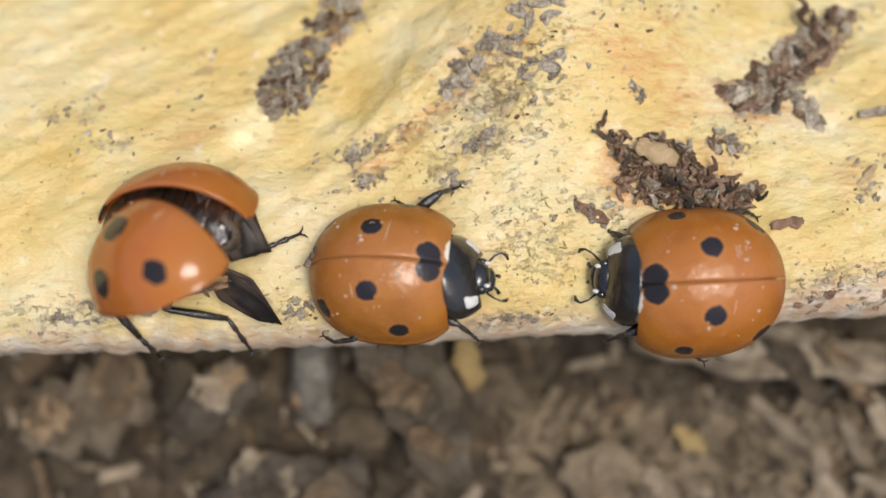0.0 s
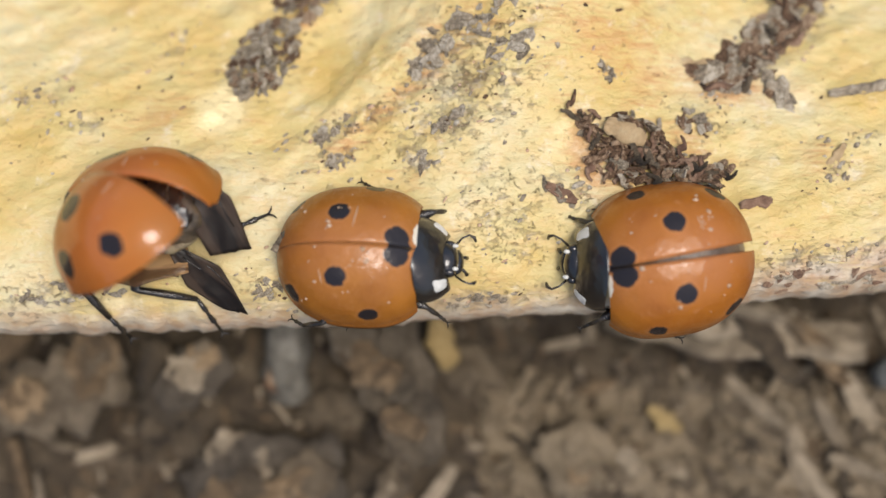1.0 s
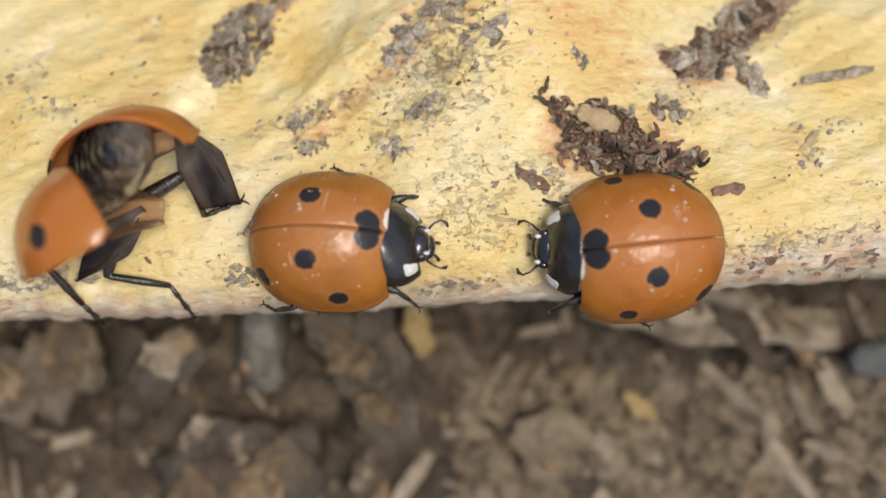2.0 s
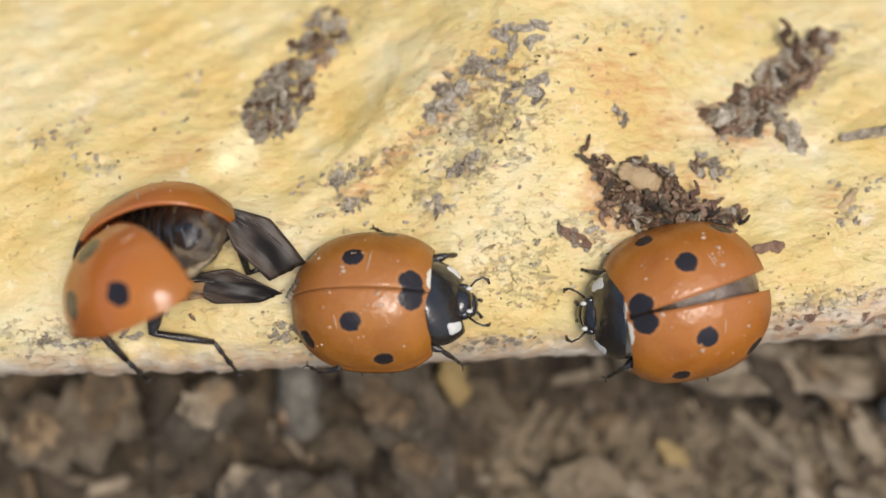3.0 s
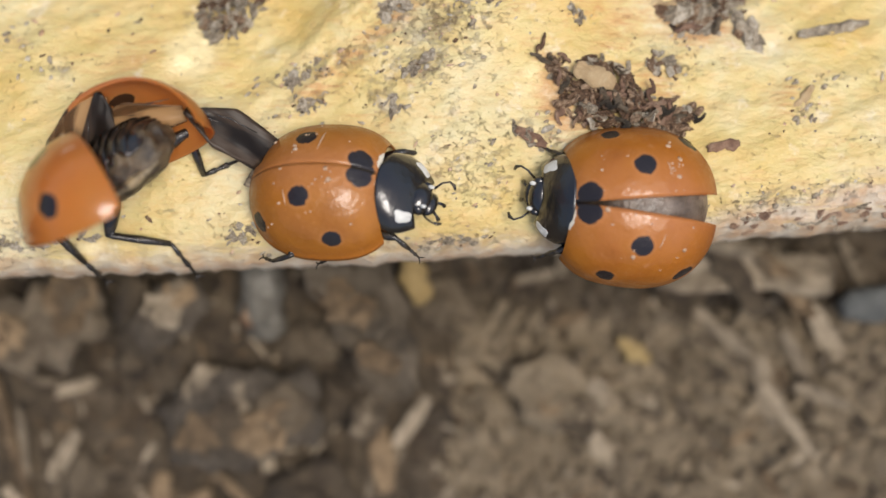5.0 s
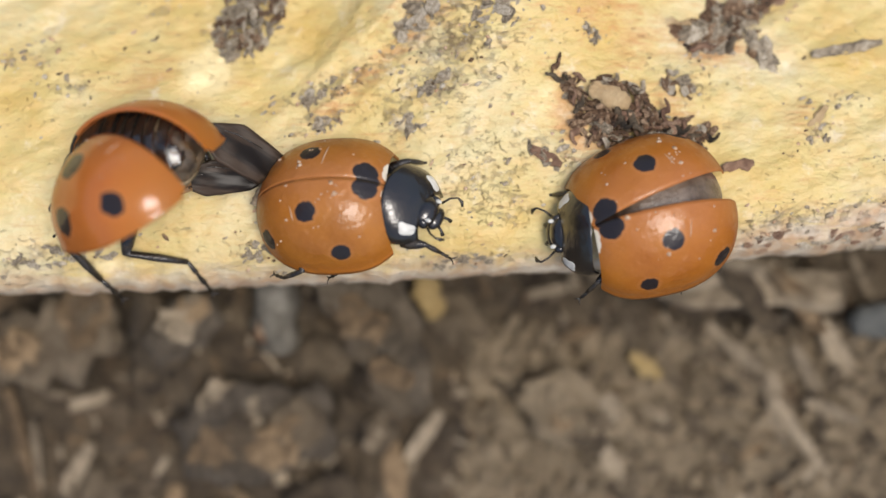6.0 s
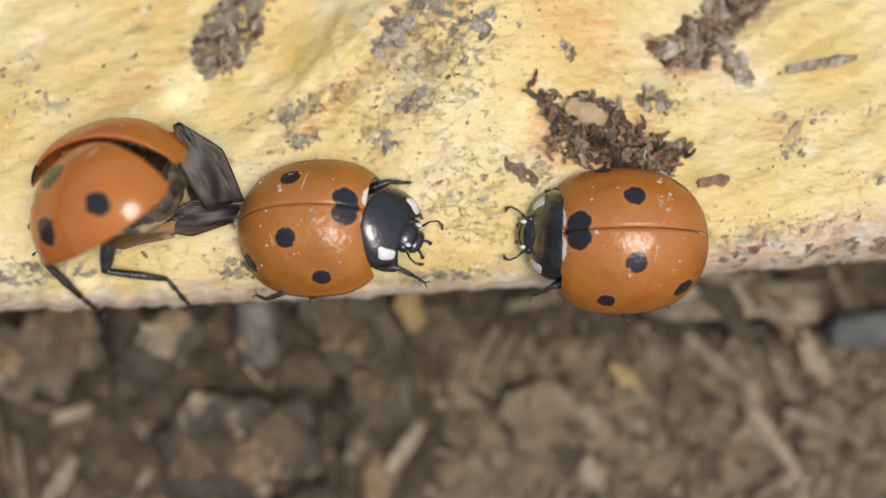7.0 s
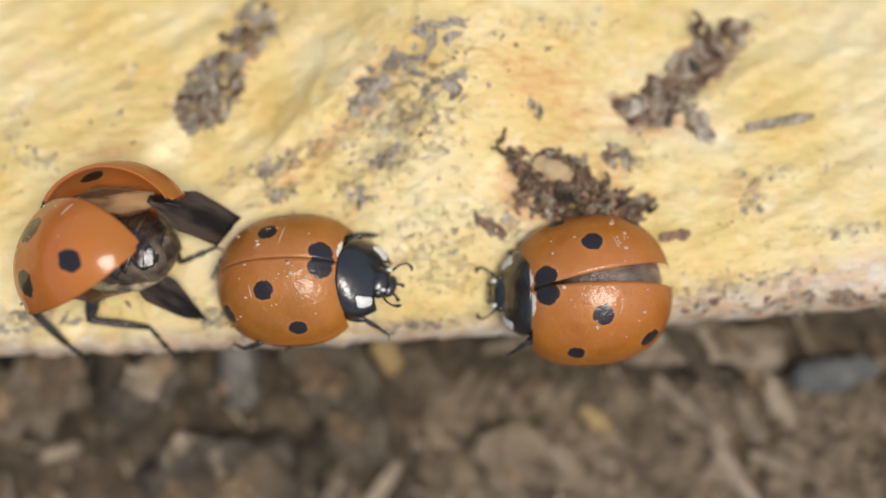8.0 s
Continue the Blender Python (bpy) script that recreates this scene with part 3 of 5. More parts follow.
LEGS = (
    ((1.9, 1.4, -0.1), (2.85, 1.70, 0.0), (3.25, 1.85, -0.5), (3.55, 1.95, -0.75)),
    ((1.9, -1.4, -0.1), (2.75, -1.75, 0.0), (3.15, -1.95, -0.5), (3.45, -2.15, -0.8)),
    ((0.4, 1.5, -0.1), (0.9, 2.30, 0.1), (0.5, 2.60, -0.3), (0.1, 2.85, -0.5)),
    ((0.4, -1.5, -0.1), (0.6, -2.2, -0.1), (0.3, -2.35, -0.6), (-0.1, -2.40, -0.9)),
    ((-1.0, 1.5, -0.1), (-1.3, 1.9, 0.0), (-1.5, 2.1, -0.4), (-1.4, 2.3, -0.6)),
    ((-0.8, -1.6, -0.1), (-0.9, -2.45, -0.1), (-1.7, -2.50, -0.5), (-2.15, -2.25, -0.75)),
)
MIDDLE, _, MIDDLE_FORE, MIDDLE_LEGS = ladybird("ladybird", 0.95, LEGS, 11, "orange ladybird with closed wing cases and black spots on a log", ELYTRA_MIDDLE,
                                  {1: (0.30, 0.60)}, {-1: (0.70, 0.40)})
EDGE, EDGE_CASES, EDGE_FORE, _ = ladybird("ladybird", 1.0, LEGS, 23, "orange ladybird parting its spotted wing cases at the log's edge", ELYTRA_SMALL,
                                       {}, {-1: (-1.1, 1.1)})

# the ladybird that spreads its wings
bm = bmesh.new()
for i in range(5):
    blob(bm, (-2.62 + 0.10 * i, 0.05 + 0.10 * i, 0.62 + 0.10 * i), (0.20, 0.16, 0.12), 0.5, 2, i)
part("worn_patch", bm, CHIP_GREY, MIDDLE, "grey-brown worn patch at the rear")
BASE = Vector((-10.5, 2.6, 0.7))
FLYER = tagged(new("ladybird"), "red-orange ladybird with raised wing cases and unfolded dark wings", "ladybird", "ladybirds on the log")
FLYER.matrix_basis = P(*BASE)


def facing(place, ahead, up):
    f = Vector(ahead).normalized()
    u = Vector(up)
    u = (u - f * u.dot(f)).normalized()
    m = Matrix((f, u.cross(f), u)).transposed().to_4x4()
    m.translation = (Vector(place) - BASE) * MM
    return m


def wing_mesh(length, width, root, end, curve, slant=0.0, back=0.0):
    """A stiff creased membrane from its root along +x, root and end widths as shares of the width."""
    bm = bmesh.new()
    n, k = 20, 12
    rows = []
    for i in range(n + 1):
        u = i / n
        w = width * (root + (1 - root) * min(1.0, u * 2.2)) * (1 - (1 - end) * max(0, u - 0.4) / 0.6)
        row = []
        for j in range(k + 1):
            v = j / k - 0.5
            crease = abs((j / k * 1.6 + 0.25 + 0.2 * u) % 1.0 - 0.5) * 2
            row.append(Vector((length * u - back * (1 - u) + slant * v * u + 0.06 * noise.noise(Vector((j * 0.5, u * 3, 2.0))), w * v + 0.05 * width * math.sin(4 * u),
                               curve * math.sin(math.pi * u) * 0.5 + 0.045 * width * (crease - 0.5) * (0.3 + u) + 0.05 * noise.noise(Vector((u * 5, j * 0.5, width))))))
        rows.append(row)
    top = sheet(bm, rows)
    low = sheet(bm, [[p - Vector((0, 0, 0.025)) for p in r] for r in rows])
    close_rim(bm, top, low)
    bmesh.ops.recalc_face_normals(bm, faces=bm.faces)
    return bm


def vein_mesh(length, width, taper):
    bm = bmesh.new()
    for off, bow in ((0.46, 0.0), (0.10, 0.12)):
        pts = [(length * u, width * (taper + (1 - taper) * min(1, u * 2.6)) * (off + bow * math.sin(3 * u)), 0.05 + 0.03 * math.sin(5 * u + off * 9)) for u in (0.02, 0.2, 0.45, 0.7, 0.92)]
        tube(bm, pts, [0.035, 0.03, 0.025, 0.02, 0.012], 6)
    return bm


def abdomen_meshes(parent):
    """Tapered body along +x in overlapping rings, pale along the sides."""
    bm = bmesh.new()
    n, k = 48, 32
    rows = []
    for i in range(n + 1):
        u = i / n
        q = max(0.0, 1 - abs(2 * (u - 0.42) / 1.16) ** 2.6) ** 0.5
        ring = 1 + 0.05 * ((u * 7) % 1.0) - 0.02
        rows.append([Vector((4.5 * u - 0.3, 1.55 * q * ring * math.cos(a), 1.05 * q * ring * math.sin(a))) for a in (math.tau * j / k for j in range(k + 1))])
    sheet(bm, [[p * (1 + 0.06 * noise.fractal(p * 1.6, 0.8, 2.0, 3)) for p in r] for r in rows])
    bmesh.ops.remove_doubles(bm, verts=bm.verts, dist=1e-3)
    bmesh.ops.recalc_face_normals(bm, faces=bm.faces)
    body = part("abdomen", bm, PALE, parent, "brown segmented abdomen with pale sides")
    bm = bmesh.new()
    rows = []
    for i in range(25):
        u = 0.05 + 0.86 * i / 24
        q = max(0.0, 1 - abs(2 * (u - 0.42) / 1.16) ** 2.6) ** 0.5
        rows.append([Vector((4.5 * u - 0.3, 1.60 * q * math.cos(a), 1.10 * q * math.sin(a) + 0.03 * noise.noise(Vector((u * 16, a * 2, 2.0))))) for a in (radians(22 + (112 + 10 * math.sin(u * 25)) * j / 14) for j in range(15))])
    top = sheet(bm, rows)
    low = sheet(bm, [[p * 0.96 for p in r] for r in rows])
    close_rim(bm, top, low)
    bmesh.ops.recalc_face_normals(bm, faces=bm.faces)
    part("back_skin", bm, SKIN, body, "black glossy skin of the back")
    for seg in range(8):
        bm = bmesh.new()
        u0, u1 = 0.19 + seg * 0.091, 0.19 + (seg + 1) * 0.091 - 0.018
        rows = []
        for i in range(5):
            u = u0 + (u1 - u0) * i / 4
            q = max(0.0, 1 - abs(2 * (u - 0.42) / 1.16) ** 2.6) ** 0.5
            bend = 0.10 * noise.noise(Vector((seg * 2.3, i * 0.2, 6.0)))
            rows.append([Vector((4.5 * u - 0.3 + 0.10 * math.cos(a * 2) + bend, 1.63 * q * math.cos(a), 1.13 * q * math.sin(a) + 0.016 * i + 0.07 * noise.noise(Vector((a * 3, u * 9, 1.0))))) for a in (radians(30 + (124 - 5 * abs(seg - 3) + 20 * noise.noise(Vector((seg * 2.9, i * 0.5, 3.0)))) * j / 16) for j in range(17))])
        top = sheet(bm, rows)
        low = sheet(bm, [[p * 0.97 for p in r] for r in rows])
        close_rim(bm, top, low)
        bmesh.ops.recalc_face_normals(bm, faces=bm.faces)
        part("back_plate", bm, PLATE, body, "dark glossy back plate")
    for side in (1, -1):
        bm = bmesh.new()
        pts = [(4.5 * u - 0.3, side * (1.60 * max(0.0, 1 - abs(2 * (u - 0.42) / 1.16) ** 2.6) ** 0.5), -0.12 - 0.1 * u) for u in (0.06, 0.18, 0.32, 0.46, 0.6, 0.74, 0.86, 0.94)]
        tube(bm, pts, [0.10, 0.22, 0.15, 0.24, 0.15, 0.22, 0.12, 0.07], 8)
        part("side_fold", bm, PALE_FOLD, body, "pale yellowish side fold")
    return body


FLYER_CASES = []
for side in (1, -1):
    c = part("elytron", elytron_mesh(side, 1.06), (ELYTRA_BIG, ELYTRA_INSIDE), FLYER, "red-orange spotted wing case")
    dust_on_shell(c, 1.06, 40 + side, 9, side)
    FLYER_CASES.append(c)
BELLY_PART = abdomen_meshes(FLYER)
bm = bmesh.new()
blob(bm, (0, 0, 0), (1.25, 1.60, 1.10), 0.16, 3, 5)
part("thorax", bm, THORAX, FLYER, "amber brown thorax", facing((-11.0, 3.60, 1.85), (-0.95, -0.3, -0.2), (-0.1, 0.7, 0.7)))
m_head = facing((-11.35, 3.0, 1.7), (-0.80, -0.55, -0.22), (-0.25, 0.62, 0.74))
part("pronotum", pronotum_mesh(0.8, False), BLACK, FLYER, "glossy black pronotum", m_head)
part("pronotum_patch", pronotum_mesh(0.8, True), WHITE, FLYER, "white corner patches", m_head)
head_parts(FLYER, 0.8, m_head)
WINGS = []
for side in (1, -1):
    tip = part("wing_tip", wing_mesh(2.85, 1.70 if side < 0 else 1.45, 0.15 if side < 0 else 0.3, 0.8 if side < 0 else 0.35, 0.15, 0.75 if side > 0 else 0.55, 0.5 if side < 0 else 0.3), WING_DARK, FLYER, "smoky dark folded wing tip")
    part("vein", vein_mesh(2.3, 1.05, 0.45), LEG_BLACK, tip)
    root = part("wing_base", wing_mesh(3.3, 2.3 if side > 0 else 1.6, 0.45, 0.4, 0.35), WING_AMBER, FLYER, "translucent amber wing base")
    part("vein", vein_mesh(3.2, 1.3, 0.35), BELLY, root)
    WINGS.append((tip, root))
for pts in (
    ((-11.0, 2.2, 1.7), (-12.22, 1.06, 1.35), (-11.24, -0.25, 0.20), (-10.66, -1.00, -0.70)),
    ((-9.77, 2.30, 1.7), (-10.13, 0.77, 1.10), (-7.98, 0.44, 0.55), (-7.24, -0.77, -0.55)),
    ((-9.2, 3.2, 1.6), (-7.08, 4.47, 2.0), (-6.70, 2.94, 0.95), (-5.41, 3.51, 0.78)),
    ((-10.9, 3.8, 1.5), (-10.6, 4.7, 1.4), (-10.2, 5.2, 0.8), (-9.7, 5.5, 0.5)),
):
    leg_parts(FLYER, [Vector(p) - BASE for p in pts], 1.42)


# ---- bark residue on the log ----
def flake_mesh(seed, thick):
    """A small torn, curled flake."""
    rnd = random.Random(seed)
    bm = bmesh.new()
    n = 9
    grids = []
    for low in (0, 1):
        c = bm.verts.new((0, 0, (0.10 if not low else 0.10 - thick)))
        rings = []
        for r in (0.55, 1.0):
            rnd2 = random.Random(seed * 13 + 1)
            ring = []
            for k in range(n):
                a = math.tau * k / n
                q = r * (0.65 + 0.6 * rnd2.random())
                x, y = q * math.cos(a), q * math.sin(a) * 0.62
                z = 0.22 * noise.noise(Vector((x * 1.8, y * 1.8, seed * 3.1))) + 0.20 * x * x * (1 if seed % 2 else -0.4) - low * thick
                ring.append(bm.verts.new((x, y, z)))
            rings.append(ring)
        for k in range(n):
            j = (k + 1) % n
            bm.faces.new((c, rings[0][k], rings[0][j]))
            bm.faces.new((rings[0][k], rings[1][k], rings[1][j], rings[0][j]))
        grids.append(rings[1])
    for k in range(n):
        j = (k + 1) % n
        bm.faces.new((grids[0][k], grids[0][j], grids[1][j], grids[1][k]))
    bmesh.ops.recalc_face_normals(bm, faces=bm.faces)
    for v in bm.verts:
        v.co *= MM
    me = bpy.data.meshes.new("flake")
    bm.to_mesh(me)
    bm.free()
    return me


def flake_set(mats):
    out = []
    for i in range(6):
        for mt in mats:
            me = flake_mesh(i + 1, 0.16)
            me.materials.append(mt)
            out.append(me)
    return out


GREY_FLAKES, BARK_FLAKES, MIXED_FLAKES = flake_set([LICHEN]), flake_set([BARK]), flake_set([LICHEN, BARK])


def residue(name, label, category, spots, flakes, seed, lift=0.05, tilt=35):
    """A patch of flakes; spots: x, y, half length, half width, turn, count, flake size, pile height."""
    rnd = random.Random(seed)
    x0, y0 = spots[0][:2]
    root = tagged(new(name), label, category)
    root.matrix_basis = P(x0, y0, surface(x0, y0))
    base = Vector((x0, y0, surface(x0, y0)))
    for x, y, a, b, turn, count, size, pile in spots:
        for i in range(count):
            r, th = math.sqrt(rnd.random()), rnd.uniform(0, math.tau)
            u, v = a * r * math.cos(th), b * r * math.sin(th)
            px = x + u * math.cos(radians(turn)) - v * math.sin(radians(turn))
            py = y + u * math.sin(radians(turn)) + v * math.cos(radians(turn))
            k = size * rnd.uniform(0.5, 1.5)
            pz = surface(px, py) + lift * k + pile * (1 - r) * rnd.random()
            q = Vector((px, py, pz)) - base
            m = P(q.x, q.y, q.z, rnd.uniform(-tilt, tilt), rnd.uniform(-tilt, tilt), turn + rnd.uniform(-60, 60)) @ Matrix.Diagonal((k, k * rnd.uniform(0.6, 1.1), k * rnd.uniform(0.7, 1.3), 1))
            share("flake", rnd.choice(flakes), root, m)
    return root


CLUMP = residue("bark_clump", "ragged brown bark clump torn up from the log", "bark",
        ((8.6, 5.2, 2.5, 0.95, -12, 130, 0.29, 0.9), (6.3, 6.5, 0.30, 1.2, 25, 30, 0.18, 0.2), (8.1, 6.5, 1.2, 0.65, -20, 70, 0.26, 0.6), (10.6, 4.9, 0.9, 0.5, 20, 30, 0.22, 0.4)), BARK_FLAKES * 3 + GREY_FLAKES, 3, 0.2, 60)
SHREDDED = residue("bark_clump", "grey-brown crumbly bark shreds along the log", "bark",
        ((12.6, 9.9, 2.6, 0.85, 42, 170, 0.27, 0.16), (10.6, 9.0, 0.8, 0.4, -10, 10, 0.5, 0.2), (13.3, 8.3, 0.8, 0.25, -48, 8, 0.45, 0.2), (14.4, 11.6, 1.5, 0.7, 35, 40, 0.34, 0.3)), GREY_FLAKES * 2 + BARK_FLAKES, 5, 0.06, 20)
residue("lichen_patch", "grey flaky lichen patch on pale wood", "lichen",
        ((1.4, 10.2, 1.9, 0.75, 40, 34, 0.30, 0.10), (3.4, 9.7, 1.2, 0.35, 12, 12, 0.26, 0.05), (3.0, 11.6, 1.3, 0.6, 20, 18, 0.3, 0.1), (0.0, 9.1, 0.5, 0.3, 40, 10, 0.24, 0.1)), GREY_FLAKES, 7, 0.10, 20)
residue("lichen_clump", "dark grey raised lichen clump on the log", "lichen",
        ((-5.9, 9.6, 1.7, 1.15, 58, 230, 0.21, 0.9), (-4.5, 12.2, 1.4, 1.0, 55, 50, 0.26, 0.3)), GREY_FLAKES * 2 + BARK_FLAKES, 9, 0.15, 40)
residue("bark_scraps", "small grey bark scraps on the log", "bark",
        ((10.1, 7.0, 0.8, 0.4, -35, 20, 0.26, 0.15),), MIXED_FLAKES, 12, 0.12, 35)
residue("lichen_scraps", "scattered small grey lichen scraps", "lichen",
        ((-3.3, 6.6, 0.8, 0.25, 35, 12, 0.24, 0.05), (-2.9, 5.5, 0.6, 0.25, 30, 10, 0.22, 0.05), (1.2, 6.9, 0.7, 0.3, 25, 12, 0.24, 0.05), (0.0, 5.6, 0.4, 0.5, 20, 10, 0.24, 0.05),
         (6.9, 8.9, 0.35, 0.15, -40, 5, 0.22, 0.05), (5.3, 4.2, 0.8, 0.25, -35, 8, 0.26, 0.05)), GREY_FLAKES, 15, 0.06, 15)

residue("bark_strip", "thin pinkish grey bark crust along the log's edge", "bark",
        ((17.0, 1.35, 2.6, 0.42, 6, 42, 0.22, 0.03), (21.0, 1.75, 2.4, 0.5, 6, 34, 0.24, 0.03), (13.6, 1.2, 0.9, 0.4, 8, 12, 0.2, 0.03)), flake_set([LICHEN, CHIP_RED]), 18, 0.02, 10)
residue("lichen_scraps", "flat grey lichen crust near the log's edge", "lichen",
        ((2.3, 0.45, 1.3, 0.25, 5, 18, 0.18, 0.02), (-5.4, 0.8, 0.6, 0.4, 0, 12, 0.2, 0.02), (-12.5, 0.7, 1.8, 0.4, 3, 22, 0.2, 0.02)), GREY_FLAKES, 19, 0.02, 10)


def strand_mesh(seed, mt):
    """A curled shred of bast."""
    rnd = random.Random(seed)
    bm = bmesh.new()
    p, d = Vector((-1, 0, 0)), rnd.uniform(-0.5, 0.5)
    pts = []
    for i in range(9):
        pts.append(p.copy())
        d += rnd.uniform(-1.1, 1.1)
        p += Vector((0.28 * math.cos(d), 0.28 * math.sin(d), 0.10 * math.sin(i * 1.3 + seed)))
    tube(bm, pts, [0.14, 0.19, 0.22, 0.25, 0.23, 0.24, 0.20, 0.18, 0.10], 7)
    for v in bm.verts:
        v.co *= MM
    for f in bm.faces:
        f.smooth = True
    me = bpy.data.meshes.new("shred")
    bm.to_mesh(me)
    bm.free()
    me.materials.append(mt)
    return me


SHREDS = [strand_mesh(i, m) for i in range(6) for m in (BARK, BARK, BARK, DIRTY_BARK, CHIP_RED)]


def add_shreds(root, spots, seed):
    rnd = random.Random(seed)
    base = root.matrix_basis.translation / MM
    for x, y, a, b, turn, count, size, pile in spots:
        for i in range(count):
            r, th = math.sqrt(rnd.random()), rnd.uniform(0, math.tau)
            u, v = a * r * math.cos(th), b * r * math.sin(th)
            px = x + u * math.cos(radians(turn)) - v * math.sin(radians(turn))
            py = y + u * math.sin(radians(turn)) + v * math.cos(radians(turn))
            k = size * rnd.uniform(0.6, 1.5)
            q = Vector((px, py, surface(px, py) + 0.08 + pile * (1 - r))) - base
            share("shred", rnd.choice(SHREDS), root, P(q.x, q.y, q.z, rnd.uniform(-25, 25), rnd.uniform(-25, 25), rnd.uniform(0, 360)) @ Matrix.Diagonal((k, k * 1.5, k * 0.8, 1)))


def shaving_mesh(length, width, thick, seed):
    """A torn sliver with an uneven outline."""
    bm = bmesh.new()
    n, k = 12, 5
    rows = []
    for i in range(n + 1):
        u = i / n
        w = width * (math.sin(math.pi * min(0.97, max(0.03, u))) ** 0.28) * (0.85 + 0.5 * noise.noise(Vector((u * 6, seed * 1.7, 0))))
        rows.append([Vector((length * (u - 0.5) + 0.12 * width * noise.noise(Vector((j * 1.9, seed, u * 3))), w * (j / k - 0.5) + 0.16 * width * noise.noise(Vector((u * 3, 4.0, seed))), 0.10 * length * noise.noise(Vector((u * 2, j * 0.3, seed))) + 0.10 * width * noise.noise(Vector((u * 7, j * 1.3, seed))))) for j in range(k + 1)])
    top = sheet(bm, [[p + Vector((0, 0, thick)) for p in r] for r in rows])
    low = sheet(bm, rows)
    close_rim(bm, top, low)
    bmesh.ops.recalc_face_normals(bm, faces=bm.faces)
    return bm


def shaving(name, label, x, y, turn, length, width, thick, mat, seed, z=None, pitch=0.0):
    """A chip lying on what is below it."""
    ob = link(name, shaving_mesh(length, width, thick, seed), mat)
    ob.matrix_basis = P(x, y, (surface(x, y) if z is None else z) - 0.02, 0, pitch, turn)
    return tagged(ob, label, "wood chip")


def bark_piece(label, x, y, turn, length, width, thick, mat, seed, z, pitch=0.0):
    """A piece of bark in layers: a broad lower layer and torn scales on it."""
    rnd = random.Random(seed)
    root = tagged(new("bark_piece"), label, "bark")
    root.matrix_basis = P(x, y, z, 0, pitch, turn)
    part("lower_layer", shaving_mesh(length, width, thick, seed), mat, root)
    for i in range(6):
        dx, dy = rnd.uniform(-0.34, 0.34) * length, rnd.uniform(-0.3, 0.3) * width
        q = rnd.uniform(0.2, 0.42)
        part("scale", shaving_mesh(length * q, width * q * 1.3, thick * 0.35, seed + 7 * i + 1), rnd.choice((mat, SOIL, CHIP_GREY, CHIP_BROWN)), root, "", P(dx, dy, thick * 0.9, 0, rnd.uniform(-6, 6), rnd.uniform(-50, 50)))
    return root


add_shreds(CLUMP, ((8.6, 5.2, 2.3, 0.80, -12, 70, 0.34, 0.55), (6.3, 6.6, 0.35, 1.2, 25, 14, 0.24, 0.15), (10.5, 4.9, 0.8, 0.4, 20, 10, 0.28, 0.2)), 31)
add_shreds(SHREDDED, ((12.6, 9.9, 2.6, 0.8, 42, 16, 0.4, 0.25), (14.4, 11.6, 1.5, 0.6, 35, 6, 0.4, 0.2)), 33)
shaving("bark_flake", "tan curled bark flake on the bark clump", 7.5, 6.5, -25, 1.6, 0.9, 0.35, CHIP_TAN, 2, surface(7.5, 6.5) + 0.35)
shaving("bark_sliver", "flat grey bark sliver stuck to the wood", 16.6, 8.4, 10, 2.7, 0.5, 0.12, LICHEN, 3)
shaving("bark_flake", "thin reddish brown flake beside a ladybird", 12.2, 3.95, 12, 1.2, 0.55, 0.10, CHIP_RED, 4)
shaving("bark_sliver", "thin brown bark sliver on pale wood", 15.2, 5.6, 55, 1.5, 0.4, 0.08, CHIP_TAN, 5)
shaving("bark_flake", "thin brown flake on the log", 5.2, 4.3, -30, 1.3, 0.5, 0.10, CHIP_RED, 6)
shaving("bark_sliver", "grey tongue of bark on the wood", 13.5, 8.0, -50, 1.6, 0.6, 0.14, LICHEN, 7)
shaving("bark_flake", "tan bark flake on the log", 10.4, 9.1, -12, 1.6, 0.8, 0.18, CHIP_TAN, 8)
shaving("wood_chip", "pale chip at the edge of the log", -15.0, -0.45, 4, 1.7, 0.5, 0.25, WHITE, 9, -0.9)

# ---- litter on the ground ----
def clod_mesh(seed, mat):
    bm = bmesh.new()
    blob(bm, (0, 0, 0.1), (1.0, 0.8, 0.45), 0.8, 3, seed)
    for v in bm.verts:
        v.co *= MM
    for f in bm.faces:
        f.smooth = True
    me = bpy.data.meshes.new("clod")
    bm.to_mesh(me)
    bm.free()
    me.materials.append(mat)
    return me


def chip_mesh(seed, mat):
    bm = bmesh.new()
    rnd = random.Random(seed)
    n = 7
    rows = []
    for i in range(n + 1):
        u = i / n
        w = 0.34 * math.sin(math.pi * min(0.95, max(0.08, u))) ** 0.4 * rnd.uniform(0.8, 1.15)
        rows.append([Vector((2 * (u - 0.5), w * (j - 1), 0.12 * noise.noise(Vector((u * 3, j * 0.5, seed))))) for j in range(3)])
    top = sheet(bm, [[p + Vector((0, 0, 0.12)) for p in r] for r in rows])
    low = sheet(bm, rows)
    close_rim(bm, top, low)
    bmesh.ops.recalc_face_normals(bm, faces=bm.faces)
    for v in bm.verts:
        v.co *= MM
    me = bpy.data.meshes.new("chip")
    bm.to_mesh(me)
    bm.free()
    me.materials.append(mat)
    return me


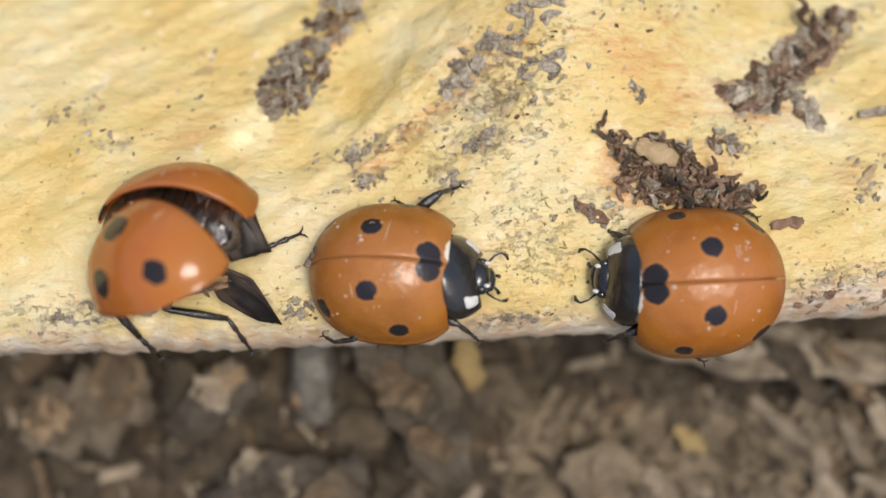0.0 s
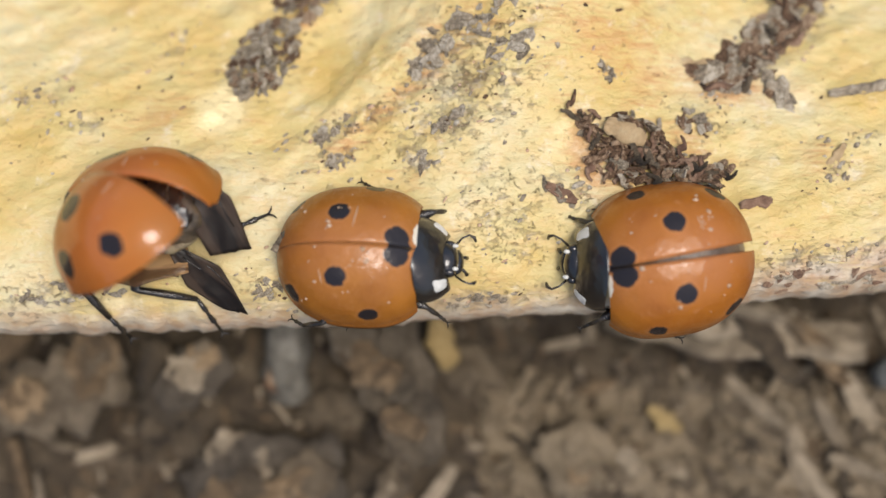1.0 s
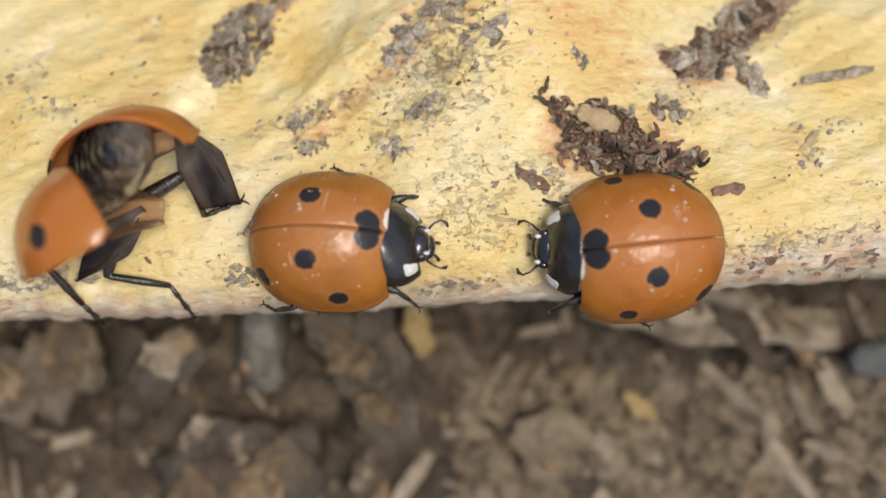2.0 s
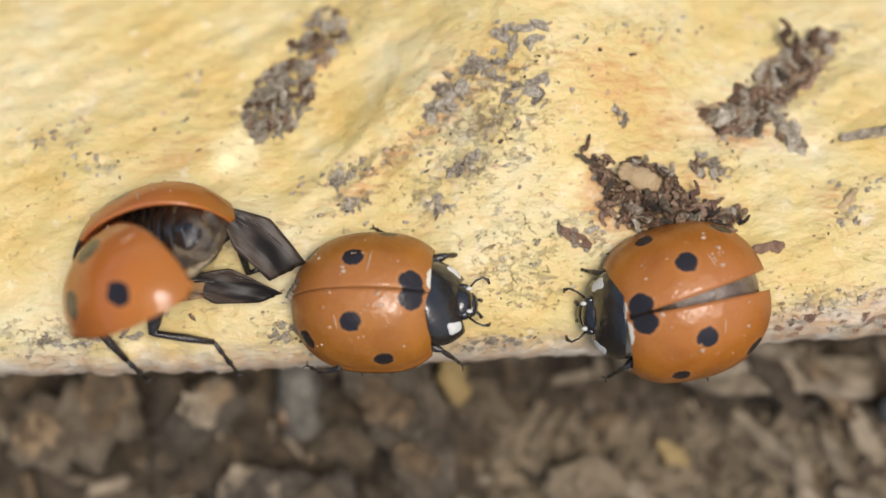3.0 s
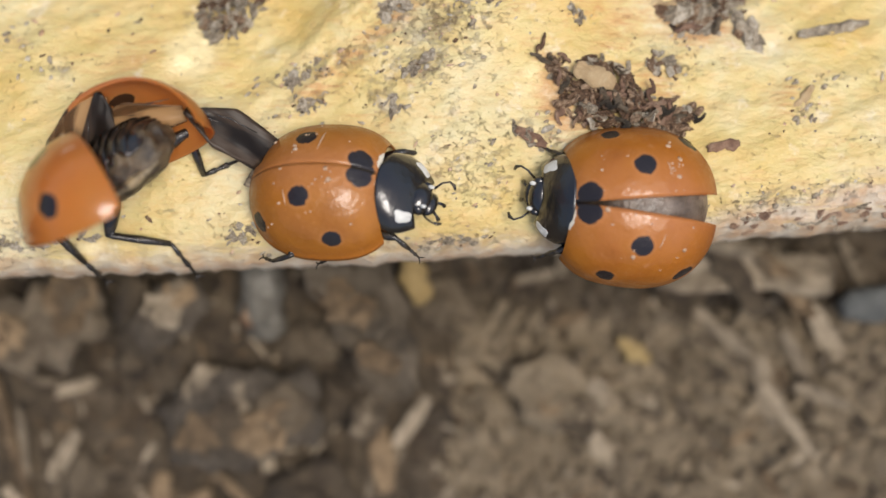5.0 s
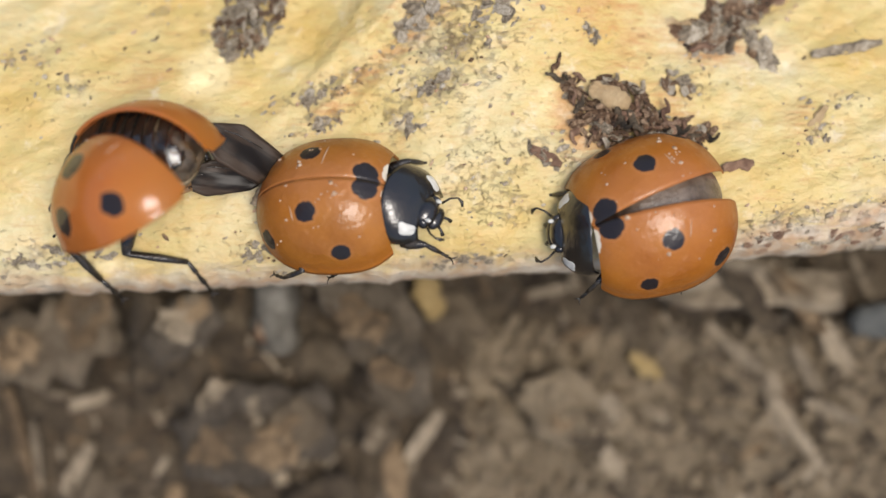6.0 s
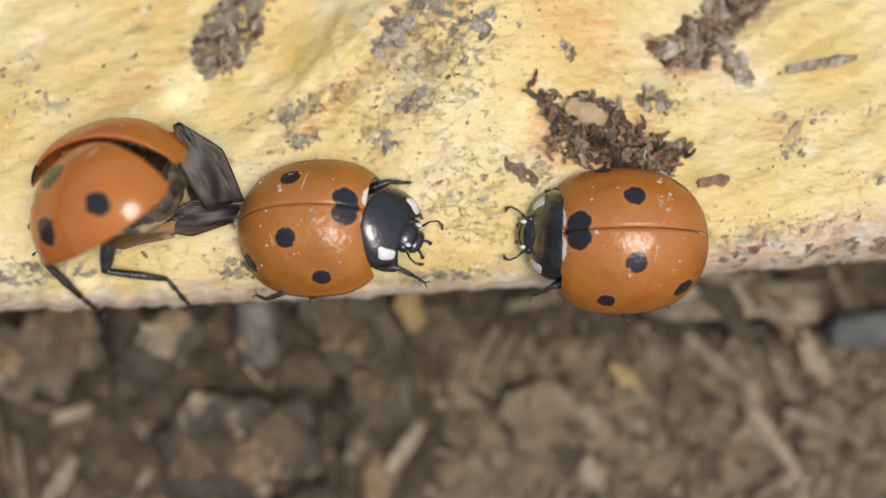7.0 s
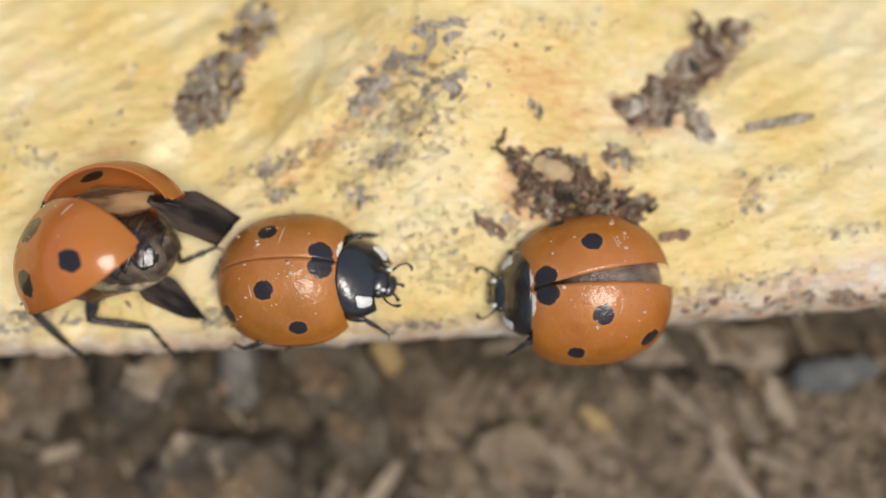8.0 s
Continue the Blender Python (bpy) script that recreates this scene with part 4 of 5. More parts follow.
def litter():
    rnd = random.Random(77)
    clods = [clod_mesh(i, m) for i in range(4) for m in (SOIL, SOIL, SOIL)]
    chips = [chip_mesh(i, m) for i in range(4) for m in (CHIP_GREY, CHIP_BROWN, DIRTY_BARK, CHIP_BROWN, SOIL, DIRTY_BARK)]
    for i in range(110):
        x, y = rnd.uniform(-22, 27), rnd.uniform(-14, 2.5)
        k = rnd.choice((0.5, 0.7, 0.9, 1.3, 1.9))
        if x > 3:
            k = min(0.9, 0.55 * k)
        ob = new("soil_clod", rnd.choice(clods))
        ob.matrix_basis = P(x, y, ground_height(x, y) - 0.1 * k, rnd.uniform(-25, 25), rnd.uniform(-25, 25), rnd.uniform(0, 360)) @ Matrix.Diagonal((k, k, k, 1))
        tagged(ob, "crumbly brown soil clod on the ground", "soil clod", "soil clods")
    for i in range(190):
        x, y = rnd.uniform(-22, 27), rnd.uniform(-15, 2.5)
        if x < 4 and rnd.random() < 0.45:
            continue
        k = rnd.choice((0.5, 0.7, 0.9, 1.2, 1.6))
        ob = new("wood_chip", rnd.choice(chips))
        turn = rnd.gauss(-50, 35) if x > 8 else rnd.uniform(0, 360)
        ob.matrix_basis = P(x, y, ground_height(x, y) + 0.12 * k, rnd.uniform(-20, 20), rnd.uniform(-18, 18), turn) @ Matrix.Diagonal((k, k * rnd.uniform(0.4, 1.1), k, 1))
        tagged(ob, "weathered splinter of wood on the soil", "wood chip", "wood chips")
    for x, y, turn, k, w in ((15.6, -5.6, -48, 1.9, 0.5), (16.2, -6.6, -75, 1.9, 0.8), (17.4, -5.0, -60, 1.6, 0.6), (18.2, -6.4, -20, 1.3, 0.7), (17.0, -7.6, -55, 2.0, 0.4),
                             (18.6, -3.9, -60, 1.5, 0.9), (14.2, -3.8, -40, 1.6, 0.6), (-14.5, -9.0, 62, 1.2, 0.9), (-16.2, -8.4, 95, 1.6, 0.3), (0.6, -7.6, 55, 1.3, 0.8)):
        ob = new("wood_chip", rnd.choice(chips[0::6]))
        ob.matrix_basis = P(x, y, ground_height(x, y) + 0.5, 0, rnd.uniform(-8, 8), turn) @ Matrix.Diagonal((k, k * w, k, 1))
        tagged(ob, "long pale splinter lying on top of the litter", "wood chip", "wood chips")



def crumbs(name, label, count, area, height, sizes, mat, seed):
    """Countless fine splinters and crumbs, joined."""
    rnd = random.Random(seed)
    verts, faces = [], []
    box = [(x, y, z) for x in (-1, 1) for y in (-1, 1) for z in (-1, 1)]
    quads = ((0, 1, 3, 2), (4, 6, 7, 5), (0, 4, 5, 1), (2, 3, 7, 6), (0, 2, 6, 4), (1, 5, 7, 3))
    for i in range(count):
        x, y = rnd.uniform(*area[:2]), rnd.uniform(*area[2:])
        k = rnd.uniform(*sizes)
        m = Matrix.Translation((x, y, height(x, y) + 0.15 * k)) @ Euler((rnd.uniform(-0.5, 0.5), rnd.uniform(-0.5, 0.5), rnd.uniform(0, 6.28))).to_matrix().to_4x4()
        long, wide, thick = k * rnd.uniform(0.8, 2.6), k * rnd.uniform(0.2, 0.6), k * rnd.uniform(0.12, 0.3)
        n = len(verts)
        for a, b, c in box:
            q = m @ Vector((a * long * rnd.uniform(0.5, 1.0), b * wide * rnd.uniform(0.4, 1.0), c * thick * rnd.uniform(0.6, 1.0)))
            verts.append(q * MM)
        faces += [tuple(n + v for v in f) for f in quads]
    me = bpy.data.meshes.new(name)
    me.from_pydata(verts, [], faces)
    me.materials.append(mat)
    return tagged(new(name, me), label, "litter", kind="stuff")


def lumps(name, label, count, zones, sizes, mat, seed):
    """Countless small uneven crumbs, crowded in the worn zones of the log."""
    rnd = random.Random(seed)
    bm = bmesh.new()
    blob(bm, (0, 0, 0), (1, 1, 1), 0.0, 1)
    bm.verts.ensure_lookup_table()
    ball, tris = [v.co.copy() for v in bm.verts], [tuple(v.index for v in f.verts) for f in bm.faces]
    bm.free()
    verts, faces = [], []
    for i in range(count):
        if rnd.random() < 0.07:
            x, y = rnd.uniform(-17, 21), rnd.uniform(1.2, 13)
        else:
            cx, cy, a, b, turn, _ = rnd.choice(zones)
            u, v = rnd.gauss(0, a * 0.8), rnd.gauss(0, b * 0.8)
            c, q = math.cos(radians(turn)), math.sin(radians(turn))
            x, y = cx + c * u - q * v, cy + q * u + c * v
        if y < edge_y(x) + 0.5:
            continue
        k = rnd.uniform(*sizes) * rnd.uniform(0.5, 1.0)
        m = Euler((0, 0, radians(35) + rnd.gauss(0, 0.6))).to_matrix()
        size = (k * rnd.uniform(0.9, 2.2), k * rnd.uniform(0.6, 1.1), k * rnd.uniform(0.25, 0.6))
        base, n = Vector((x, y, surface(x, y))), len(verts)
        for p in ball:
            r = 1 + 0.5 * noise.noise(p * 1.3 + Vector((i * 3.1, 0, 0)))
            verts.append((base + m @ Vector((p.x * size[0], p.y * size[1], p.z * size[2])) * r) * MM)
        faces += [tuple(n + q for q in f) for f in tris]
    me = bpy.data.meshes.new(name)
    me.from_pydata(verts, [], faces)
    me.materials.append(mat)
    me.shade_smooth()
    return tagged(new(name, me), label, "litter", kind="stuff")


litter()
crumbs("fine_litter", "fine brown splinters and crumbs over the soil", 1500, (-23, 28, -16, 3), ground_height, (0.10, 0.42), CHIP_BROWN, 101)
crumbs("fine_litter", "fine grey splinters and fibres over the soil", 350, (-23, 28, -16, 3), ground_height, (0.15, 0.55), CHIP_GREY, 102)
crumbs("fine_litter", "pale weathered splinters strewn over the soil", 600, (7, 28, -17, -2), ground_height, (0.20, 0.60), DIRTY_BARK, 106)
crumbs("fine_litter", "matted tan fibres and rotten wood over the soil", 3600, (2.5, 28, -16, -3.2), ground_height, (0.18, 0.62), MATTED, 107)
lumps("wood_grit", "tiny dark brown crumbs stuck to the log", 150, STAINS + RUST, (0.035, 0.11), BARK, 103)
lumps("wood_grit", "tiny grey lichen crumbs crowded on the worn wood", 330, STAINS, (0.04, 0.15), LICHEN, 104)
lumps("wood_grit", "tiny pale crumbs stuck to the log", 170, STAINS, (0.04, 0.12), DUST, 105)
shaving("dead_leaf", "small yellow dead leaf on the soil", 10.2, -4.5, -35, 1.7, 0.9, 0.08, YELLOW_LEAF, 21, ground_height(10.2, -4.5) + 1.4, 8)
bark_piece("flat grey piece of bark under the log", 13.0, -0.7, -6, 11.0, 2.6, 0.6, CHIP_GREY, 22, -7.6, 3)


def twig(label, start, end, radius, mat, seed):
    """A weathered twig with knots and peeled places."""
    bm = bmesh.new()
    a, b = Vector(start), Vector(end)
    d = (b - a).normalized()
    u = d.cross(Vector((0, 0, 1))).normalized()
    w = d.cross(u)
    n, k = 26, 18
    rows = []
    for i in range(n + 1):
        c = a.lerp(b, i / n) + u * 0.25 * radius * noise.noise(Vector((i * 0.22, seed, 0)))
        row = []
        for j in range(k + 1):
            th = math.tau * j / k
            v = Vector((math.cos(th), math.sin(th), i * 0.16))
            r = radius * (1 + 0.22 * noise.fractal(Vector((v.x * 1.5, v.y * 1.5, v.z * 0.7 + seed)), 0.8, 2.0, 4)) * (1 - 0.12 * i / n) * (0.5 if i in (0, n) else 1.0)
            row.append(c + r * (u * v.x + w * v.y))
        rows.append(row)
    vs = sheet(bm, rows)
    bmesh.ops.remove_doubles(bm, verts=bm.verts, dist=1e-4)
    bmesh.ops.holes_fill(bm, edges=bm.edges)
    bmesh.ops.recalc_face_normals(bm, faces=bm.faces)
    root = tagged(new("twig"), label, "twig")
    part("stem", bm, mat, root)
    rnd = random.Random(seed)
    for i in range(3):
        bm = bmesh.new()
        c = a.lerp(b, rnd.uniform(0.3, 0.95)) + u * radius * rnd.uniform(-0.6, 0.6) - w * radius * 0.75
        if w.z > 0:
            c += w * radius * 1.5
        blob(bm, c, (radius * 0.35, radius * 0.35, radius * 0.22), 0.6, 2, seed + i)
        part("knot", bm, BARK, root, "dark rough knot")
    bm = bmesh.new()
    up = w if w.z > 0 else -w
    rows = []
    for i in range(13):
        c = a.lerp(b, 0.35 + 0.5 * i / 12)
        half = 0.7 * math.sin(math.pi * (0.06 + 0.88 * i / 12)) ** 0.5 * (1 + 0.4 * noise.noise(Vector((i * 0.7, seed, 3))))
        rows.append([c + radius * 1.16 * (up * math.cos(th * half) + u * math.sin(th * half)) for th in (-0.9, -0.45, 0.0, 0.45, 0.9)])
    top = sheet(bm, rows)
    low = sheet(bm, [[p - up * radius * 0.2 for p in r] for r in rows])
    close_rim(bm, top, low)
    bmesh.ops.recalc_face_normals(bm, faces=bm.faces)
    part("bark", bm, mat, root, "loose strip of bark")
    return root


# added twig: its pale shape stands for a patch of sunlight on the soil
twig("made-up pale grey twig end where sunlight is thrown below the log", (-5.8, 2.3, -6.0), (-5.6, -3.8, -8.0), 1.0, GLINT_TWIG, 5)
bark_piece("broad brown piece of bark under the log", -1.2, -2.6, -66, 7.8, 3.9, 0.9, SLAB_BARK, 31, -7.0, -5)
bark_piece("broken grey piece of bark on the soil", -9.6, -2.8, 40, 3.4, 2.4, 0.8, GREY_BARK, 33, -7.3, 8)
bark_piece("mottled grey bark half buried in the soil", -6.6, -7.2, 12, 6.6, 4.6, 1.0, GREY_BARK, 36, -8.0, 4)
bark_piece("brown crumbling bark slab on the soil", 7.2, -6.4, -18, 5.2, 3.2, 0.7, MATTED, 41, -8.6, 4)
bark_piece("dark rotten bark slab beside the log", -15.2, -3.4, 20, 5.6, 4.0, 0.8, DIRTY_BARK, 43, -8.2, 6)
bark_piece("small brown bark leaning on the soil", -1.1, -6.7, 70, 3.4, 1.6, 0.5, DIRTY_BARK, 38, -8.6, 10)
twig("thin brown twig on the soil", (-17.5, -5.4, -8.6), (-15.8, -12.0, -8.8), 0.28, CHIP_BROWN, 8)
shaving("wood_chip", "tan chip leaning under the log", 0.8, -1.2, -75, 2.4, 1.2, 0.3, YELLOW_LEAF, 24, -7.4, 20)
shaving("stone_chip", "pale bluish grey stone on the soil", 20.8, -2.4, 10, 3.6, 1.8, 1.2, STONE, 26, -8.6, 0)


# ---- movement ----
def motions():
    walk(MIDDLE, [(t, P(*r)) for t, *r in (
        (0.0, -2.30, 2.10, 1.37, -11.0, -6.3, -2.4), (0.5, -2.24, 2.12, 1.35, -10.6, -6.4, -3.3), (1.0, -2.30, 1.99, 1.38, -8.7, -4.1, -2.0),
        (2.3, -2.35, 2.06, 1.40, -10.6, -5.0, -2.0), (2.5, -2.37, 2.05, 1.39, -10.5, -5.9, -1.8), (3.0, -2.39, 1.96, 1.39, -11.6, -4.6, -0.3),
        (3.5, -2.36, 2.00, 1.43, -13.1, -6.3, -1.1), (4.0, -2.40, 1.99, 1.40, -17.0, -8.5, -4.9), (4.5, -2.36, 2.09, 1.37, -23.1, -11.4, -4.4),
        (4.7, -2.32, 2.22, 1.33, -25.2, -11.6, -2.7), (5.8, -2.56, 2.37, 1.45, -26.2, -10.3, 1.4), (6.0, -2.66, 2.46, 1.41, -26.2, -11.4, 2.8),
        (6.5, -2.63, 2.41, 1.40, -24.1, -12.1, 3.4), (7.0, -2.55, 2.32, 1.47, -23.0, -11.9, 2.2), (7.5, -2.60, 2.30, 1.45, -22.6, -9.7, 2.0),
        (8.0, -2.57, 2.31, 1.42, -23.4, -10.2, 2.8))])
    walk(EDGE, [(t, P(*r)) for t, *r in (
        (0.0, 9.10, 1.82, 1.34, -1.3, 0.7, 183.0), (0.5, 9.17, 1.92, 1.38, -2.6, 3.0, 186.2), (1.0, 9.12, 1.90, 1.39, -1.3, 0.4, 189.0),
        (2.3, 9.10, 1.87, 1.33, 0.8, -1.8, 185.6), (2.5, 9.14, 1.84, 1.35, 0.8, -0.9, 185.5), (3.0, 9.20, 2.07, 1.41, 1.0, -0.1, 195.9),
        (3.5, 9.24, 1.89, 1.39, 2.8, 0.0, 193.3), (4.0, 9.35, 1.82, 1.50, 1.9, 2.1, 189.7), (4.5, 9.13, 1.89, 1.38, -0.4, -0.5, 185.0),
        (4.7, 8.96, 1.64, 1.38, 0.8, -2.3, 173.7), (5.8, 9.06, 2.46, 1.39, 8.7, -2.6, 200.5), (6.0, 9.05, 2.26, 1.48, 12.9, -3.5, 199.4),
        (6.5, 9.00, 1.96, 1.44, 13.9, -1.3, 186.7), (7.0, 9.03, 1.84, 1.44, 11.9, 1.1, 180.1), (7.5, 9.03, 1.52, 1.42, 11.3, 1.8, 173.2),
        (8.0, 9.09, 1.96, 1.43, 13.9, -1.1, 186.9))])
    spread = ((0.0, 0, 0), (0.5, 2.0, 2.5), (1.0, 1.3, 2.3), (1.2, 0.3, 0.3), (2.5, 0, 0), (3.0, 4.5, 3.5), (3.5, 4.6, 2.8), (3.8, 7, 5), (4.0, 5.7, 4.0), (4.5, 0, 0),
              (4.7, 4.5, 4.5), (5.8, 9, 5), (6.0, 8, 5), (6.5, 0.6, 0.4), (7.0, 0, 0.3), (7.2, 9, 5), (7.4, 6, 3), (7.6, 0.8, 0.8), (8.0, 4.5, 5.5))
    for case, side, i in ((EDGE_CASES[0], 1, 1), (EDGE_CASES[1], -1, 2)):
        walk(case, [(row[0], P(HINGE.x, side * HINGE.y, HINGE.z, 0, 0, -side * row[i])) for row in spread])

    for fore, s, roll, rows in (
            (MIDDLE_FORE, 0.95, -12, ((0.0, -0.08, 14, 0), (3.5, -0.06, 12, 0), (4.0, 0.05, 8, 2), (4.5, 0.12, 8, -6), (5.8, 0.26, 10, -22), (6.5, 0.26, 10, -26),
                                      (7.0, 0.26, 10, -24), (7.5, 0.22, 10, -18), (8.0, 0.18, 8, -14))),
            (EDGE_FORE, 1.0, -13, ((0.0, -0.05, 22, -12), (1.0, -0.05, 24, -16), (2.5, -0.05, 22, -10), (3.0, 0, 26, -18), (3.5, 0, 26, -18), (4.0, 0, 26, -16), (4.5, -0.05, 22, -10),
                                   (4.7, -0.05, 20, -8), (5.8, 0, 28, -22), (6.5, 0, 26, -14), (7.0, 0, 24, -8), (7.5, 0, 24, -6), (8.0, 0, 26, -12)))):
        for piece in fore:
            walk(piece, [(t, P(NECK.x * s + out, 0, NECK.z * s, roll, pitch, yaw)) for t, out, pitch, yaw in rows])

    # a front leg is drawn in at the start; the other reaches forward late
    for limb, hip, rows in ((MIDDLE_LEGS[0], LEGS[0][0], ((0.0, -0.8, 0.9, 0.5, 20), (0.4, -0.5, 0.6, 0.3, 12), (0.9, 0, 0, 0, 0), (8.0, 0, 0, 0, 0))),
                            (MIDDLE_LEGS[1], LEGS[1][0], ((0.0, 0, 0, 0, 0), (4.7, 0, 0, 0, 0), (5.8, 0.75, -0.15, 0.1, 12), (6.5, 0.85, -0.15, 0.1, 14), (7.0, 0.6, -0.1, 0.1, 10), (8.0, 0.3, 0, 0, 4)))):
        pivot = Matrix.Translation(-Vector(hip) * MM)
        walk(limb, [(t, P(hip[0] + x, hip[1] + y, hip[2] + z, 0, 0, turn) @ pivot) for t, x, y, z, turn in rows])

    def key(thing, rows):
        walk(thing, [(t, P(x - BASE.x, y - BASE.y, z - BASE.z, *turn)) for t, x, y, z, *turn in rows])

    key(FLYER_CASES[0], (
        (0.00, -11.56, 3.42, 2.79, 56, 47, 177),
        (0.50, -11.47, 3.41, 2.74, 56, 46, 177),
        (1.00, -11.72, 3.48, 2.91, 52, 51, -177),
        (2.30, -11.28, 3.33, 2.77, 58, 71, 171),
        (2.50, -11.28, 3.33, 2.77, 58, 71, 171),
        (3.00, -11.71, 3.47, 2.87, 63, 53, 180),
        (3.20, -11.28, 3.33, 2.77, 58, 71, 171),
        (3.35, -11.44, 3.62, 2.83, -141, 48, -24),
        (3.50, -12.10, 4.10, 2.90, -141, -12, -17),
        (4.00, -11.70, 4.15, 2.90, -141, -12, -17),
        (4.10, -11.66, 3.74, 2.88, -152, 56, -32),
        (4.20, -11.71, 3.55, 2.90, 63, 53, 180),
        (4.40, -11.80, 3.60, 2.90, 63, 53, 180),
        (4.50, -12.15, 4.45, 3.01, 63, 83, -159),
        (4.70, -11.28, 3.33, 2.77, 58, 71, 171),
        (6.00, -11.38, 3.70, 2.95, 62, 49, -174),
        (6.50, -11.38, 3.59, 3.06, 70, 42, -171),
        (7.00, -11.50, 3.71, 2.93, 71, 43, -163),
        (7.50, -11.40, 3.73, 2.87, 70, 46, -165),
        (8.00, -11.55, 3.92, 3.01, 68, 48, -165),
    ))
    key(FLYER_CASES[1], (
        (0.00, -11.96, 4.04, 2.28, 46, 31, -169),
        (0.50, -11.82, 3.96, 2.19, 40, 33, -172),
        (1.00, -12.01, 3.87, 2.45, 40, 32, -171),
        (1.20, -12.01, 3.90, 2.45, 42, 32, -170),
        (2.30, -11.45, 4.36, 2.55, 65, 32, -150),
        (2.50, -11.45, 4.38, 2.55, 66, 32, -149),
        (3.00, -12.37, 3.62, 2.56, 46, 19, -156),
        (3.50, -11.36, 4.40, 2.57, 103, 19, -152),
        (4.00, -11.22, 4.35, 2.56, 100, 16, -158),
        (4.50, -11.25, 4.30, 2.57, 100, 18, -159),
        (6.00, -11.36, 4.41, 2.54, 69, 33, -163),
        (6.50, -11.67, 3.87, 2.57, 62, 31, -155),
        (7.00, -12.03, 4.16, 2.48, 56, 28, -160),
        (7.50, -11.45, 4.58, 2.45, 80, 31, -154),
        (7.65, -11.00, 4.30, 2.50, 72, 24, -133),
        (7.80, -11.00, 4.40, 2.50, 70, 15, -108),
        (8.00, -11.25, 4.57, 2.56, 81, 29, -153),
    ))
    key(WINGS[1][0], (
        (0.00, -8.42, 4.85, 3.40, -11, 14, -54),
        (0.50, -8.10, 4.55, 3.40, -11, 12, -55),
        (1.00, -7.75, 4.40, 3.40, -11, 20, -60),
        (2.30, -7.08, 5.90, 2.80, -13, 20, -62),
        (2.50, -7.08, 5.95, 2.80, -13, 20, -62),
        (3.00, -7.15, 4.89, 2.80, -16, 12, -42),
        (3.50, -6.35, 5.51, 2.80, -19, 8, -23),
        (4.00, -6.05, 5.03, 2.80, -19, 24, -36),
        (4.50, -6.33, 4.88, 2.80, -18, 16, -28),
        (6.00, -6.95, 5.10, 2.80, -15, 20, -30),
        (6.50, -7.15, 5.00, 2.80, -17, 22, -34),
        (7.00, -6.91, 5.64, 2.80, -11, 11, -60),
        (7.50, -6.85, 5.20, 2.80, -19, 8, -19),
        (7.65, -7.61, 7.96, 3.00, -17, 8, 27),
        (7.80, -9.34, 8.85, 3.00, -13, 5, 49),
        (7.90, -8.15, 7.13, 2.90, -14, 11, 11),
        (8.00, -7.08, 5.20, 2.80, -19, 26, -23),
    ))
    key(WINGS[0][0], (
        (0.00, -8.35, 2.11, 2.00, 9, 21, -42),
        (0.50, -8.22, 2.11, 2.00, 9, 21, -43),
        (1.00, -8.32, 1.91, 2.00, 8, 22, -46),
        (1.75, -8.61, 2.54, 2.20, -10, 13, -109),
        (2.50, -8.91, 3.17, 2.40, -11, -6, -167),
        (2.67, -8.79, 2.97, 2.27, -12, 7, -116),
        (2.83, -8.67, 2.78, 2.13, -2, 15, -64),
        (3.00, -8.55, 2.59, 2.00, 11, 12, -10),
        (3.17, -9.87, 3.64, 2.40, 13, -0, 38),
        (3.33, -11.19, 4.68, 2.80, 5, -10, 87),
        (3.50, -12.51, 5.72, 3.20, -8, -9, 137),
        (4.00, -11.18, 5.28, 3.20, -10, -10, 150),
        (4.10, -10.20, 4.00, 2.60, 0, 0, 70),
        (4.20, -9.30, 2.60, 2.20, 5, 5, -10),
        (4.40, -9.20, 2.50, 2.20, 5, 5, -10),
        (4.45, -10.10, 2.40, 2.40, 0, -8, 60),
        (4.50, -10.68, 2.45, 2.60, -6, -18, 120),
        (5.25, -9.32, 2.98, 2.30, 11, -10, 56),
        (6.00, -7.95, 3.51, 2.00, 11, 9, -4),
        (6.50, -7.60, 3.11, 2.00, 11, 10, 2),
        (7.00, -7.79, 2.53, 2.00, 12, 12, 7),
        (7.50, -7.67, 2.69, 2.00, 12, 12, 2),
        (8.00, -8.20, 2.57, 2.00, 9, 16, -39),
    ))
    key(WINGS[1][1], (
        (0.00, -10.40, 4.46, 2.40, 27, -4, -2),
        (1.00, -10.46, 4.37, 2.40, 27, -4, -4),
        (2.50, -10.52, 4.94, 2.40, 25, -6, 21),
        (3.00, -10.70, 4.57, 2.40, 26, -7, 8),
        (3.50, -10.36, 4.76, 2.60, 26, -3, 11),
        (4.00, -10.24, 4.62, 2.60, 26, -3, 7),
        (4.50, -10.26, 4.33, 2.60, 26, -3, 11),
        (6.00, -10.46, 5.01, 2.40, 26, -7, 8),
        (6.50, -10.52, 4.83, 2.40, 26, -7, 7),
        (7.00, -10.30, 4.66, 2.40, 25, -6, 16),
        (7.50, -10.18, 4.97, 2.60, 26, -3, 5),
        (7.65, -9.87, 6.04, 2.60, 20, -8, 40),
        (7.80, -9.78, 5.47, 2.60, 4, -7, 81),
        (7.90, -10.17, 5.24, 2.60, 16, -9, 43),
        (8.00, -10.55, 5.00, 2.60, 26, -3, 7),
    ))
